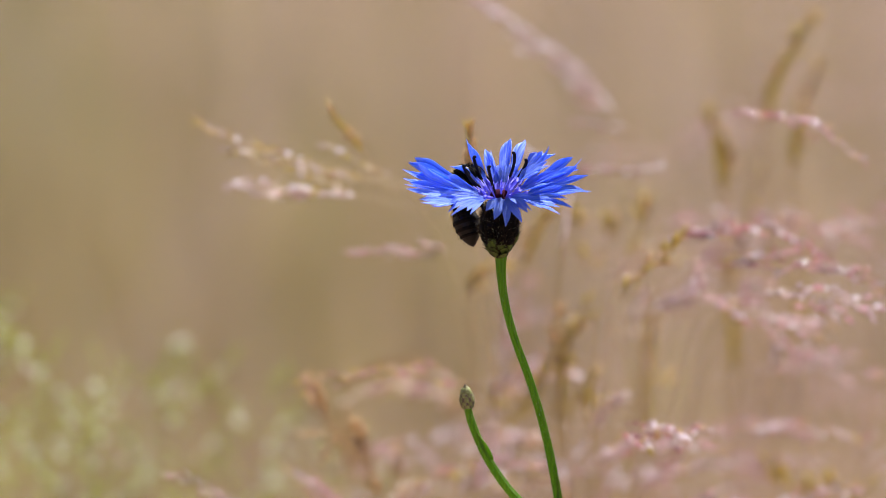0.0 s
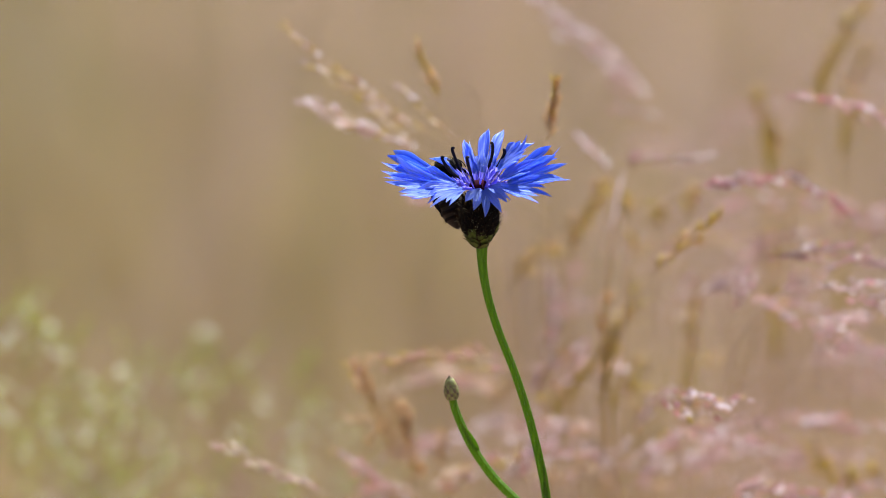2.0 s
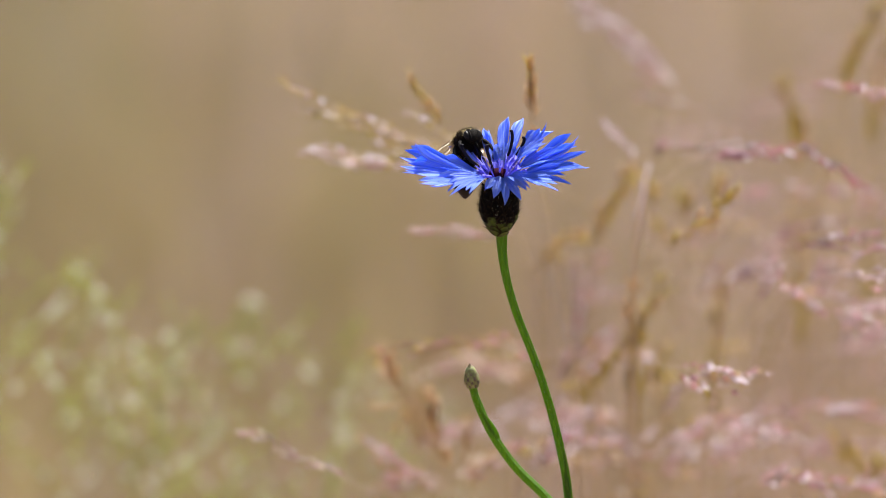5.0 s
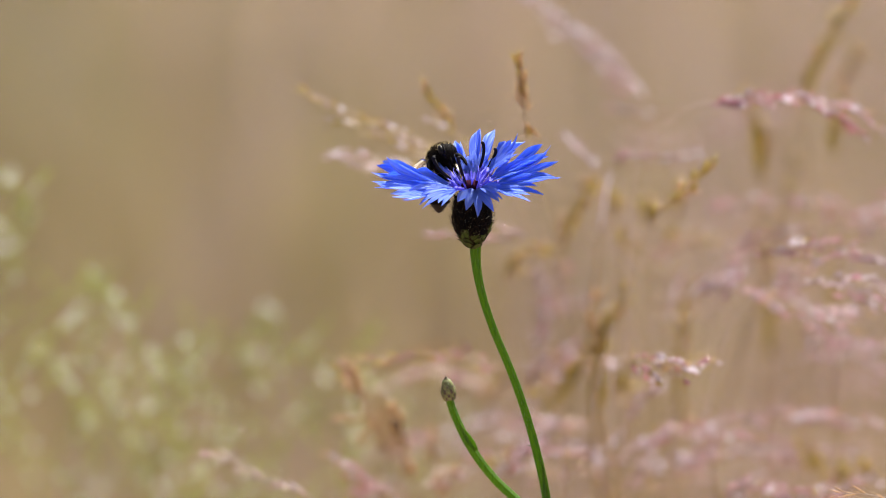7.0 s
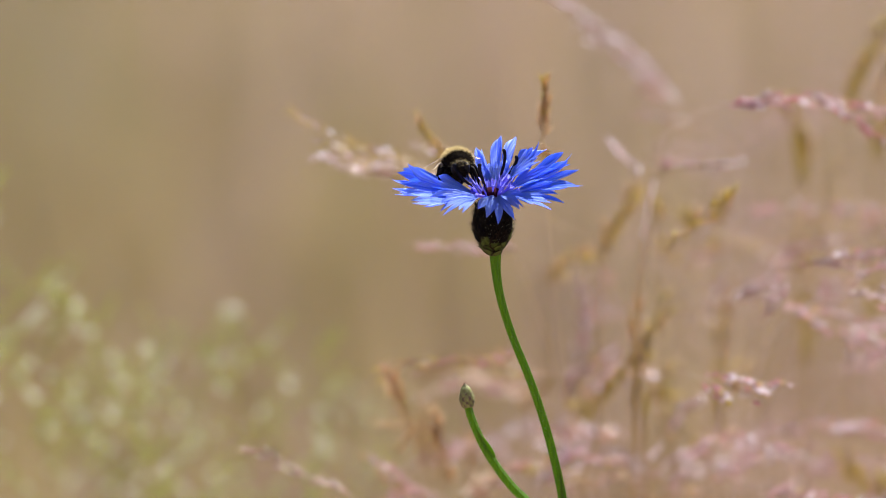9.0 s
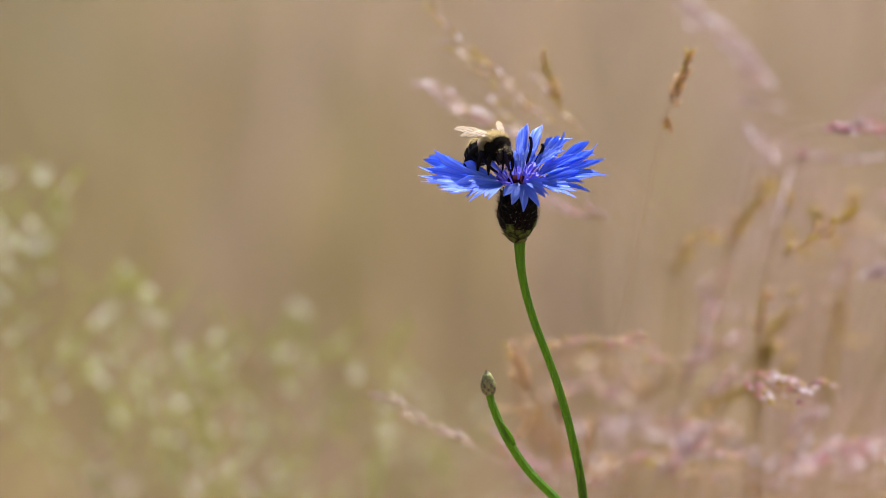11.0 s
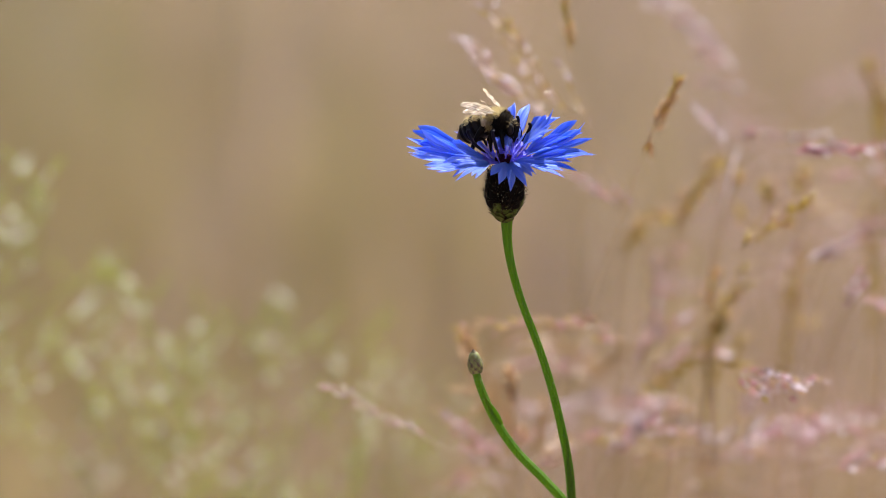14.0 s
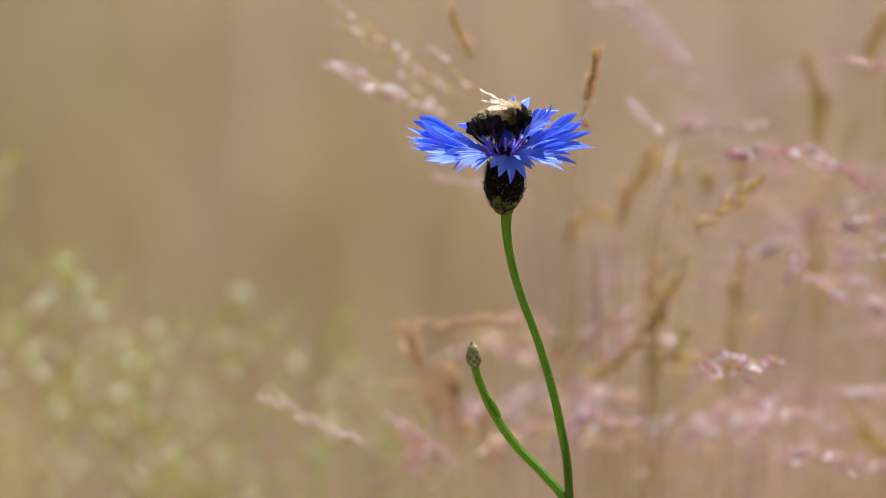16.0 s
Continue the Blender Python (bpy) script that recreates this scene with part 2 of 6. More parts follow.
def build_floret(lobes, length, spread, seed, parent, m, cup=0.20, bend=0.0, cut=0.7):
    """A trumpet-shaped ray floret along +x: a thin tube that opens into a cupped fan of pointed, creased lobes."""
    rnd = random.Random(seed)
    mouth = length * 0.20
    across = 9
    wide = spread > 2.2
    throat = tube([(0, 0, -0.0001), (mouth * 0.5, 0, 0), (mouth, 0, 0.0002), (mouth + 0.0012, 0, 0.0006)], [r * (0.35 if wide else 1) for r in (0.0003, 0.00035, 0.0004, 0.00045)], 8, cap=False)
    floret = part("ray_floret", throat, MAROON if wide else DISC, parent, "blue trumpet-shaped floret with pointed lobes", m)
    step = spread / lobes
    web = length * cut - mouth  # the fan is whole up to here, then it parts into teeth
    for i in range(lobes):
        edge = abs((i + 0.5) / lobes - 0.5) * 2
        middle = -spread / 2 + step * (i + 0.5)
        tooth = length * (1.0 - 0.12 * edge + rnd.gauss(0, 0.06 if lobes > 2 else 0.02) - cut)
        twist, curl, swing = math.tan(max(-0.6, min(0.6, rnd.gauss(0, 0.30)))), rnd.gauss(0.0, 0.16), rnd.gauss(0, 0.10)
        bm = bmesh.new()
        rows = []
        for u in (0.0, 0.25, 0.5, 0.75, 0.9, 1.0, 1.12, 1.25, 1.4, 1.55, 1.7, 1.85, 1.94, 2.0):
            v = max(0.0, u - 1)
            d = 0.0007 + (web - 0.0007) * min(u, 1) + tooth * v
            half = min(d, web) * step / 2 * (1 - v ** (1.7 if lobes > 2 else 2.4)) * (1 + 0.16 * math.sin(math.pi * v))
            row = []
            for k in range(across if u < 2 else 1):
                j = -1 + 2 * k / (across - 1) if u < 2 else 0
                y = j * half
                a = middle + y / min(d, web)
                far = d / length
                z = cup * d * (a / (spread / 2)) ** 2 + bend * far * far * d + curl * v * v * tooth
                z += twist * y * v + 0.30 * abs(y) * min(1, far * 1.6) - 0.00012 * math.cos(3 * math.pi * j) * min(1, u * 2) * (1 - v)
                y += swing * tooth * v * v
                row.append(bm.verts.new((mouth + d * math.cos(middle) - y * math.sin(middle), d * math.sin(middle) + y * math.cos(middle), z)))
            rows.append(row)
        for a, b in zip(rows, rows[1:]):
            for k in range(across - 1):
                bm.faces.new((a[k], a[k + 1], b[0]) if len(b) == 1 else (a[k], a[k + 1], b[k + 1], b[k]))
        bmesh.ops.recalc_face_normals(bm, faces=bm.faces[:])
        bmesh.ops.solidify(bm, geom=bm.faces[:], thickness=0.00008)
        streaks = bm.loops.layers.uv.new("streaks")
        for f in bm.faces:
            for corner in f.loops:
                x, y, _ = corner.vert.co
                corner[streaks].uv = (math.hypot(x - mouth, y) + middle, math.atan2(y, x - mouth) * 0.17)
        part("petal_lobe", bm, PETAL, floret)
    return floret


# height and radius of the cup under the petals
CUP_SHAPE = ((0, 0.0011), (0.0008, 0.0018), (0.0025, 0.0031), (0.0048, 0.0041), (0.0070, 0.0042), (0.0098, 0.0036), (0.0122, 0.0030))


def build_cornflower():
    foot = Vector((0.030, 0.004, 0.0))
    plant = empty("cornflower", foot, "blue cornflower in full bloom on a slender green stem", "flower")
    up = Matrix.Translation(HEAD - foot + Vector((-0.0006, 0, 0.0002)))

    def rel(x, z, y=0.0):
        return HEAD - foot + Vector((x, y, z))
    # stems
    line = smooth_line([rel(0.0300, -0.55, 0.004), rel(0.024, -0.40, 0.003), rel(0.0185, -0.22, 0.001), rel(0.0167, -0.120), rel(0.0163, -0.0850), rel(0.0155, -0.0640), rel(0.0133, -0.0510),
                        rel(0.0104, -0.0395), rel(0.0073, -0.0300), rel(0.0036, -0.0202), rel(0.0012, -0.0118), rel(0.00015, -0.0050), rel(0, 0.0006)], 5)
    radii = [0.00077 + 0.0004 * (1 - i / len(line)) ** 2 + 0.00055 * math.exp((p.z - line[-1].z) / 0.0055) for i, p in enumerate(line)]
    stem = part("stem", tube(line, radii, 28, ribs=7), STEM, plant, "green ribbed stem")
    side = smooth_line([rel(0.0168, -0.0900), rel(0.0165, -0.0790), rel(0.0147, -0.0705), rel(0.0095, -0.0640), rel(0.0026, -0.0568), rel(-0.0028, -0.0487), rel(-0.0061, -0.0412), rel(-0.0072, -0.0373)], 5)
    side_stem = part("side_stem", tube(side, [0.00105 - 0.0003 * i / len(side) for i in range(len(side))], 24, ribs=6), STEM, plant)
    # fine hairs on both stems
    rnd = random.Random(5)
    for owner, path, radius, count in ((stem, line[14:], 0.00082, 1500), (side_stem, side, 0.00088, 420)):
        bm = bmesh.new()
        for _ in range(count):
            i = rnd.randrange(len(path) - 1)
            p = path[i].lerp(path[i + 1], rnd.random())
            s, o = frame_along(path[i + 1] - path[i])
            a = rnd.random() * math.tau
            out = s * math.cos(a) + o * math.sin(a)
            tip = p + out * (radius + 0.0002 + 0.00045 * rnd.random()) + Vector((0, 0, rnd.gauss(0.0001, 0.0003)))
            b = p + out * radius * 0.95
            w = out.cross(Vector((0, 0, 1))).normalized() * 0.00004
            bm.faces.new([bm.verts.new(q) for q in (b - w, b + w, tip)])
        tagged(part("stem_hairs", bm, HAIR, owner, "fine pale hairs"), kind="stuff")
    # narrow leaves clasping the stems

    def leaf(base, way, length, width, parent, bend=0.0):
        way = Vector(way).normalized()
        s = way.cross(Vector((0, 1, 0))).normalized()
        bm = bmesh.new()
        rows = []
        for k in range(9):
            u = k / 8
            w = width * math.sin(math.pi * (0.12 + 0.88 * u) ** 0.8) * (1 if k < 8 else 0.05)
            c = Vector(base) + way * length * u + Vector((0, -1, 0)) * bend * u * u
            rows.append([bm.verts.new(c + s * w * j + Vector((0, 0.35 * w * (1 - abs(j)), 0))) for j in (-1, -0.5, 0, 0.5, 1)])
        for a, b in zip(rows, rows[1:]):
            for j in range(4):
                bm.faces.new((a[j], a[j + 1], b[j + 1], b[j]))
        bmesh.ops.recalc_face_normals(bm, faces=bm.faces[:])
        bmesh.ops.solidify(bm, geom=bm.faces[:], thickness=0.00025)
        return part("leaf", bm, STEM, parent, "narrow green leaf")
    leaf(rel(0.0174, -0.0860, -0.0006), (-0.088, 0, 1), 0.0345, 0.0009, plant)
    part("dry_scale", lathe([(0, 0), (0.0003, 0.00018), (0.0008, 0.00012), (0.0011, 0)], 6), HAIR, plant, "tiny pale dry scale", aim(rel(0.0120, -0.0495), (-1, 0, 0.4)))
    leaf(rel(-0.0010, -0.0500, -0.0006), (-0.62, 0, 1), 0.0085, 0.0008, plant)
    leaf(rel(0.020, -0.20, 0.0), (0.5, -0.2, 1), 0.07, 0.0022, plant, 0.01)
    leaf(rel(0.025, -0.36, 0.0), (-0.6, 0.1, 1), 0.10, 0.003, plant, 0.02)
    leaf(rel(0.027, -0.45, 0.0), (0.7, 0.4, 1), 0.11, 0.003, plant, 0.02)
    # the closed bud with its overlapping scales
    bud = part("bud", lathe([(0, 0), (0.0003, 0.0008), (0.0012, 0.00135), (0.0026, 0.00155), (0.0040, 0.0014), (0.0050, 0.0010), (0.0055, 0)], 12), BUD, plant,
               "closed grey green bud with overlapping scales", aim(rel(-0.0071, -0.0377), (-0.13, 0, 1)))
    scale_mesh = None
    for ring in range(6):
        for k in range(7):
            a = math.tau * (k + 0.5 * (ring % 2)) / 7
            h = 0.0004 + ring * 0.00078
            r = (0.0011, 0.0014, 0.00152, 0.0013, 0.0010, 0.0006)[ring]
            if scale_mesh is None:
                scale_mesh = bract_mesh("bud_scale", 0.0020, 0.00085, BUD, BUD_EDGE, 0.0001)
            finish("scale", scale_mesh, None, bud, "", Matrix.Translation((r * math.cos(a), r * math.sin(a), h)) @ Matrix.Rotation(a, 4, "Z") @ Matrix.Rotation(-0.05 - 0.12 * (ring - 1), 4, "Y"))
    bm = bmesh.new()
    for _ in range(220):
        a, h = rnd.random() * math.tau, 0.0003 + 0.0046 * rnd.random()
        r = 0.0014 * math.sin(math.pi * (h + 0.0012) / 0.0068) + 0.0003
        at = Vector((r * math.cos(a), r * math.sin(a), h))
        tip = at + Vector((math.cos(a), math.sin(a), 0.8)) * (0.0002 + 0.0004 * rnd.random())
        w = Vector((-math.sin(a), math.cos(a), 0)) * 0.00004
        bm.faces.new([bm.verts.new(q) for q in (at - w, at + w, tip)])
    tagged(part("bud_hairs", bm, HAIR, bud, "soft pale down"), kind="stuff")
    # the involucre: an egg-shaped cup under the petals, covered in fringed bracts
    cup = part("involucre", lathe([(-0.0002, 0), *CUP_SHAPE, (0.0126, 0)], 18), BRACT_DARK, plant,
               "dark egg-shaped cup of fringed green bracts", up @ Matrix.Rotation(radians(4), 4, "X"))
    shape = bract_mesh("bract", 0.0036, 0.0017, BRACT, BRACT_EDGE)
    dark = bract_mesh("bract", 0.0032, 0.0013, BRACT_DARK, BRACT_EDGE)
    levels = ((-0.0001, 0.0011, 6, 0.72), (0.0008, 0.0018, 8, 0.62), (0.0021, 0.0028, 9, 0.42), (0.0035, 0.0036, 11, 0.22), (0.0051, 0.0041, 12, 0.04), (0.0066, 0.0042, 13, -0.06), (0.0080, 0.0040, 13, -0.14), (0.0093, 0.0037, 12, -0.10))
    for i, (h, r, count, tilt) in enumerate(levels):
        for k in range(count):
            a = math.tau * (k + 0.5 * (i % 2) + rnd.gauss(0, 0.06)) / count
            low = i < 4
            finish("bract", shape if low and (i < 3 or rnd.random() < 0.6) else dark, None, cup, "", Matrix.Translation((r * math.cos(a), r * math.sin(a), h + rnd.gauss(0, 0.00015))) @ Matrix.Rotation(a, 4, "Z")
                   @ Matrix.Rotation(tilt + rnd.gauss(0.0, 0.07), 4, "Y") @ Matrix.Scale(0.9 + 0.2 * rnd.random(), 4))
    bm = bmesh.new()
    dark_ones = bmesh.new()
    for n in range(2600):
        a, h = rnd.random() * math.tau, 0.0004 + 0.0112 * rnd.random() ** 0.8
        r = float(np.interp(h, [c[0] for c in CUP_SHAPE], [c[1] for c in CUP_SHAPE])) + 0.0003
        at = Vector((r * math.cos(a), r * math.sin(a), h))
        long = 0.0006 + 0.0013 * rnd.random() ** 1.5
        tip = at + Vector((math.cos(a), math.sin(a), 0.2 + 0.6 * rnd.random())) * long + Vector((rnd.gauss(0, 0.0001), rnd.gauss(0, 0.0001), 0))
        w = Vector((-math.sin(a), math.cos(a), 0)) * 0.00009
        to = bm if rnd.random() < (0.45 if h < 0.004 else 0.14) else dark_ones
        to.faces.new([to.verts.new(q) for q in (at - w, at + w, tip)])
    tagged(part("bract_bristles", bm, HAIR, cup, "short pale bristles"), kind="stuff")
    tagged(part("bract_fringe", dark_ones, BRACT_EDGE, cup, "dark toothed fringe"), kind="stuff")
    # ray florets
    heart = up @ Matrix.Translation((0, 0, 0.0130)) @ FACING
    for i, (azimuth, lift, length, lobes, spread, roll, bend) in enumerate(LEFT_RAYS + RIGHT_RAYS + BACK_RAYS + FRONT_RAYS):
        rise = 0.0024 if spread > 80 else 0.0006
        m = heart @ Matrix.Rotation(radians(azimuth), 4, "Z") @ Matrix.Translation((0.0015, 0, rise)) @ Matrix.Rotation(radians(-lift), 4, "Y") @ Matrix.Rotation(radians(roll), 4, "X")
        floret = build_floret(lobes, length / 1000, radians(spread), 20 + i, plant, m, bend=bend, cut=0.52 if lobes < 3 else 0.62 if length < 14 else 0.70)
        if azimuth in (169, 183):
            PRESSED.append((floret, m))
        if azimuth == 132:
            PUSHED.append((floret, m))
    part("disc_base", lathe([(-0.0006, 0.0018), (0.0004, 0.0026), (0.0014, 0.0025), (0.0022, 0.0014), (0.0024, 0)], 14), MAROON, plant, "maroon base of the disc florets", heart)
    # disc florets: small violet tubes with five narrow teeth
    disc = disc_mesh()
    for i in range(15):
        a, r = i * 2.399963, 0.0036 * math.sqrt((i + 0.5) / 15)
        lean = 0.25 + 0.75 * r / 0.0037 * (0.5 + rnd.random())
        way = Vector((math.cos(a) * lean, math.sin(a) * lean, 1))
        finish("disc_floret", disc, DISC, plant, "", heart @ aim((r * math.cos(a), r * math.sin(a), 0.0006), way, a * 3, 0.6 + 0.5 * rnd.random()))
    # dark curved anther tubes
    for base, bend, tip in STIGMAS:
        hook = Vector(tip) + Vector((0.0006 if tip[0] < 0 else -0.0005, 0, 0.0002))
        curve = smooth_line([base, bend, Vector(tip), hook], 4)
        part("anther_tube", tube(curve, [0.00027 + 0.00013 * math.sin(k / 12 * math.pi) for k in range(len(curve))], 7), STIGMA, plant, "dark blue-black curved anther tube", heart)
    return plant


def bract_mesh(name, length, width, mat, edge, flare=0.0007):
    """One scale: a domed, pointed blade standing along +z with its outer face towards +x and a darker toothed rim."""
    bm = bmesh.new()
    rows = []
    for k in range(5):
        u = k / 4
        w = width * max(0.03, min(0.75 + u, 1.35 * (1 - u)))
        rows.append([bm.verts.new((0.0002 + 0.3 * w * (1 - j * j) + 0.0001 * u + flare * u ** 3, w * j, length * u - 0.1 * length)) for j in (-1, -0.76, 0, 0.76, 1)])
    for a, b in zip(rows, rows[1:]):
        for j in range(4):
            f = bm.faces.new((a[j], a[j + 1], b[j + 1], b[j]))
            f.material_index = 1 if j in (0, 3) or b is rows[-1] else 0
    mesh = bpy.data.meshes.new(name)
    bm.to_mesh(mesh)
    bm.free()
    mesh.materials.append(mat)
    mesh.materials.append(edge)
    return mesh


def disc_mesh():
    bm = bmesh.new()
    tube([(0, 0, 0), (0, 0, 0.002), (0, 0, 0.0034)], [0.00022, 0.0003, 0.0005], 5, bm)
    for k in range(5):
        a = math.tau * k / 5
        out, side = Vector((math.cos(a), math.sin(a), 0)), Vector((-math.sin(a), math.cos(a), 0)) * 0.00016
        b = out * 0.00045 + Vector((0, 0, 0.0033))
        mid, tip = b + out * 0.0004 + Vector((0, 0, 0.0012)), b + out * 0.0013 + Vector((0, 0, 0.0020))
        q = [bm.verts.new(v) for v in (b - side, b + side, mid + side * 0.8, mid - side * 0.8, tip)]
        bm.faces.new((q[0], q[1], q[2], q[3]))
        bm.faces.new((q[3], q[2], q[4]))
    tube([(0, 0, 0.003), (0.0002, 0, 0.0046), (0.0006, 0, 0.0058)], [0.00018, 0.00018, 0.0001], 5, bm)
    mesh = bpy.data.meshes.new("disc_floret")
    bm.to_mesh(mesh)
    bm.free()
    return mesh


PRESSED, PUSHED = [], []  # the florets that bend under the bee, and the one that it climbs over
# ray florets: azimuth from the +x side, lift, length in millimetres, lobes, spread, roll, bend
LEFT_RAYS = (
    (169, 15, 22.0, 3, 27, -6, 0), (183, 9, 23.2, 5, 44, -26, 0), (204, 3, 22.4, 6, 56, -36, 0), (228, 2, 15.0, 6, 60, -20, -0.40),
    (196, 13, 14.0, 4, 46, -30, 0),
)
RIGHT_RAYS = (
    (9, 21, 19.2, 4, 36, 12, 0), (-8, 11, 20.0, 5, 48, 34, 0), (-32, 1, 16.0, 6, 58, 26, -0.12),
    (-18, 38, 14.6, 6, 84, 26, 0), (-6, 27, 13.5, 5, 54, 36, 0), (-52, 8, 8.0, 3, 60, 24, -0.7),
)
BACK_RAYS = (
    (37, 35, 17.6, 1, 26, 0, 0), (62, 42, 18.0, 1, 26, 0, 0), (83, 42, 17.8, 1, 26, 0, 0), (96, 38, 14.0, 2, 32, 0, 0), (113, 41, 15.0, 1, 24, 0, 0), (132, 38, 16.8, 1, 26, 0, 0), (152, 31, 13.8, 1, 20, 0, 0),
    (75, 52, 11.0, 4, 60, 0, 0), (44, 44, 10.5, 3, 54, 10, 0), (108, 50, 9.5, 3, 54, 0, 0),
)
FRONT_RAYS = ((284, -40, 9.8, 5, 134, 0, -0.42),)
# base, bend and tip of each dark anther tube
STIGMAS = (
    ((-0.0042, -0.0014, 0.0026), (-0.0070, -0.0020, 0.0050), (-0.0088, -0.0022, 0.0080)), ((-0.0044, 0.0036, 0.0040), (-0.0058, 0.0040, 0.0072), (-0.0064, 0.0042, 0.0092)),
    ((-0.0012, -0.0034, 0.0020), (-0.0022, -0.0040, 0.0052), (-0.0029, -0.0040, 0.0082)), ((0.0018, 0.0004, 0.0040), (0.0031, 0.0004, 0.0084), (0.0031, 0.0002, 0.0110)),
    ((0.0034, 0.0010, 0.0040), (0.0056, 0.0004, 0.0078), (0.0060, 0.0002, 0.0094)),
)
cornflower = build_cornflower()


# ---- grasses ----
def lens_body(name, length, width, sides=5, awn=0.0):
    """A spikelet, bud or small leaf: a pointed body along +z."""
    bm = lathe([(0, 0), (length * 0.18, width * 0.36), (length * 0.42, width * 0.5), (length * 0.72, width * 0.33), (length, 0)], sides)
    if awn:
        tube([(0, 0, length * 0.9), (width * 0.3, 0, length + awn)], [0.00006, 0.00002], 3, bm)
    mesh = bpy.data.meshes.new(name)
    bm.to_mesh(mesh)
    bm.free()
    mesh.shade_smooth()
    return mesh


SPIKELETS = {}


def spikelet_mesh(mat, length, width):
    key = (mat.name, length, width)
    if key not in SPIKELETS:
        SPIKELETS[key] = lens_body("spikelet", length, width, 5, length * 0.25)
        SPIKELETS[key].materials.append(mat)
    return SPIKELETS[key]


def panicle(name, label, category, axis, foot_x, branches, reach, mats, culm, grain=(0.0032, 0.0011), fan=0.7, seed=0, group="", start=0.15, per=0.0021, thick=0.00042, droop=0.2, piece="spikelet", lean=0.05):
    """A grass with a culm from the ground into the axis (world points, lowest first) and side branches that carry spikelets."""
    rnd = random.Random(seed)
    axis = [Vector(p) for p in axis]
    foot = Vector((foot_x + random.Random(seed + 500).gauss(0, 1) * lean, axis[0].y, 0.0))
    thing = empty(name, foot, label, category, group)
    axis = [p - foot for p in axis]
    low = axis[0]
    way = (axis[0] - axis[1]).normalized()
    lower = [Vector((0, 0, -0.01)), Vector((low.x * 0.15, 0, low.z * 0.45)), low.lerp(Vector((low.x * 0.5, 0, low.z * 0.75)), 0.75)]
    line = smooth_line(lower + axis, 5)
    n = len(line)
    part("culm", tube(line, [thick * (0.95 - 0.45 * i / n) for i in range(n)], 6), culm, thing)
    top = line[len(lower) * 5:]
    for b in range(branches):
        u = start + (1 - start) * (b + 0.5 * rnd.random()) / branches
        i = min(int(u * (len(top) - 1)), len(top) - 2)
        p = top[i].lerp(top[i + 1], u * (len(top) - 1) - i)
        ahead = (top[i + 1] - top[i]).normalized()
        s, o = frame_along(ahead)
        a = rnd.random() * math.tau
        out = (s * math.cos(a) + o * math.sin(a)) * fan
        length = reach * (1.05 - 0.65 * u) * (0.7 + 0.6 * rnd.random())
        if u > 0.97:
            out *= 0.1
        direction = (ahead + out).normalized()
        pts = [p + direction * length * k / 4 + Vector((0, 0, -1)) * droop * length * (k / 4) ** 2 for k in range(5)]
        branch = part("branch", tube(pts, [thick * 0.55, thick * 0.5, thick * 0.42, thick * 0.36, thick * 0.28], 4), culm, thing)
        count = max(3, int(length / per))
        for k in range(count):
            v = 0.25 + 0.75 * (k + 0.6 * rnd.random()) / count
            j = min(int(v * 4), 3)
            q = pts[j].lerp(pts[j + 1], v * 4 - j) if v < 1 else pts[-1]
            turn = rnd.random() * math.tau
            w = (direction + (s * math.cos(turn) + o * math.sin(turn)) * 0.45).normalized()
            mat = mats[rnd.randrange(len(mats))]
            mesh = spikelet_mesh(mat, *((0.0019, 0.0012) if mat is GLINT_HUSK else (0.0020, 0.0018) if mat is HERB_GLINT else grain))
            finish(piece, mesh, None, branch, "", aim(q, w, turn, 0.7 + 0.6 * rnd.random()), smooth=False)
    return thing


def grass_blade(name, label, points, foot_x, width, mat, culm, group=""):
    """A dry leaf blade, creased along its middle and drawn to a point, on its culm."""
    pts = smooth_line([Vector(p) for p in points], 4)
    foot = Vector((foot_x, pts[0].y, 0.0))
    thing = empty(name, foot, label, "grass", group)
    pts = [p - foot for p in pts]
    low = pts[0]
    line = smooth_line([Vector((0, 0, -0.01)), Vector((low.x * 0.2, 0, low.z * 0.5)), Vector((low.x * 0.7, 0, low.z * 0.85)), low, pts[2]], 5)
    part("culm", tube(line, [0.0003 - 0.00015 * i / len(line) for i in range(len(line))], 6), culm, thing)
    bm = bmesh.new()
    rows = []
    for i, p in enumerate(pts):
        u = i / (len(pts) - 1)
        way = (pts[min(i + 1, len(pts) - 1)] - pts[max(i - 1, 0)]).normalized()
        side = way.cross(Vector((0.25, 1, 0.1))).normalized()
        w = width * (0.25 + 0.75 * math.sin(math.pi * min(1, 0.15 + 0.8 * u))) * (1 - u ** 4 * 0.92)
        rows.append([bm.verts.new(p + side * w * j + Vector((0, -0.4 * w * (1 - abs(j)), 0))) for j in (-1, -0.5, 0, 0.5, 1)])
    for a, b in zip(rows, rows[1:]):
        for k in range(4):
            bm.faces.new((a[k], a[k + 1], b[k + 1], b[k]))
    bmesh.ops.recalc_face_normals(bm, faces=bm.faces[:])
    bmesh.ops.solidify(bm, geom=bm.faces[:], thickness=0.0001)
    part("leaf_blade", bm, mat, thing)
    return thing


SWAYING, HERBS = [], []

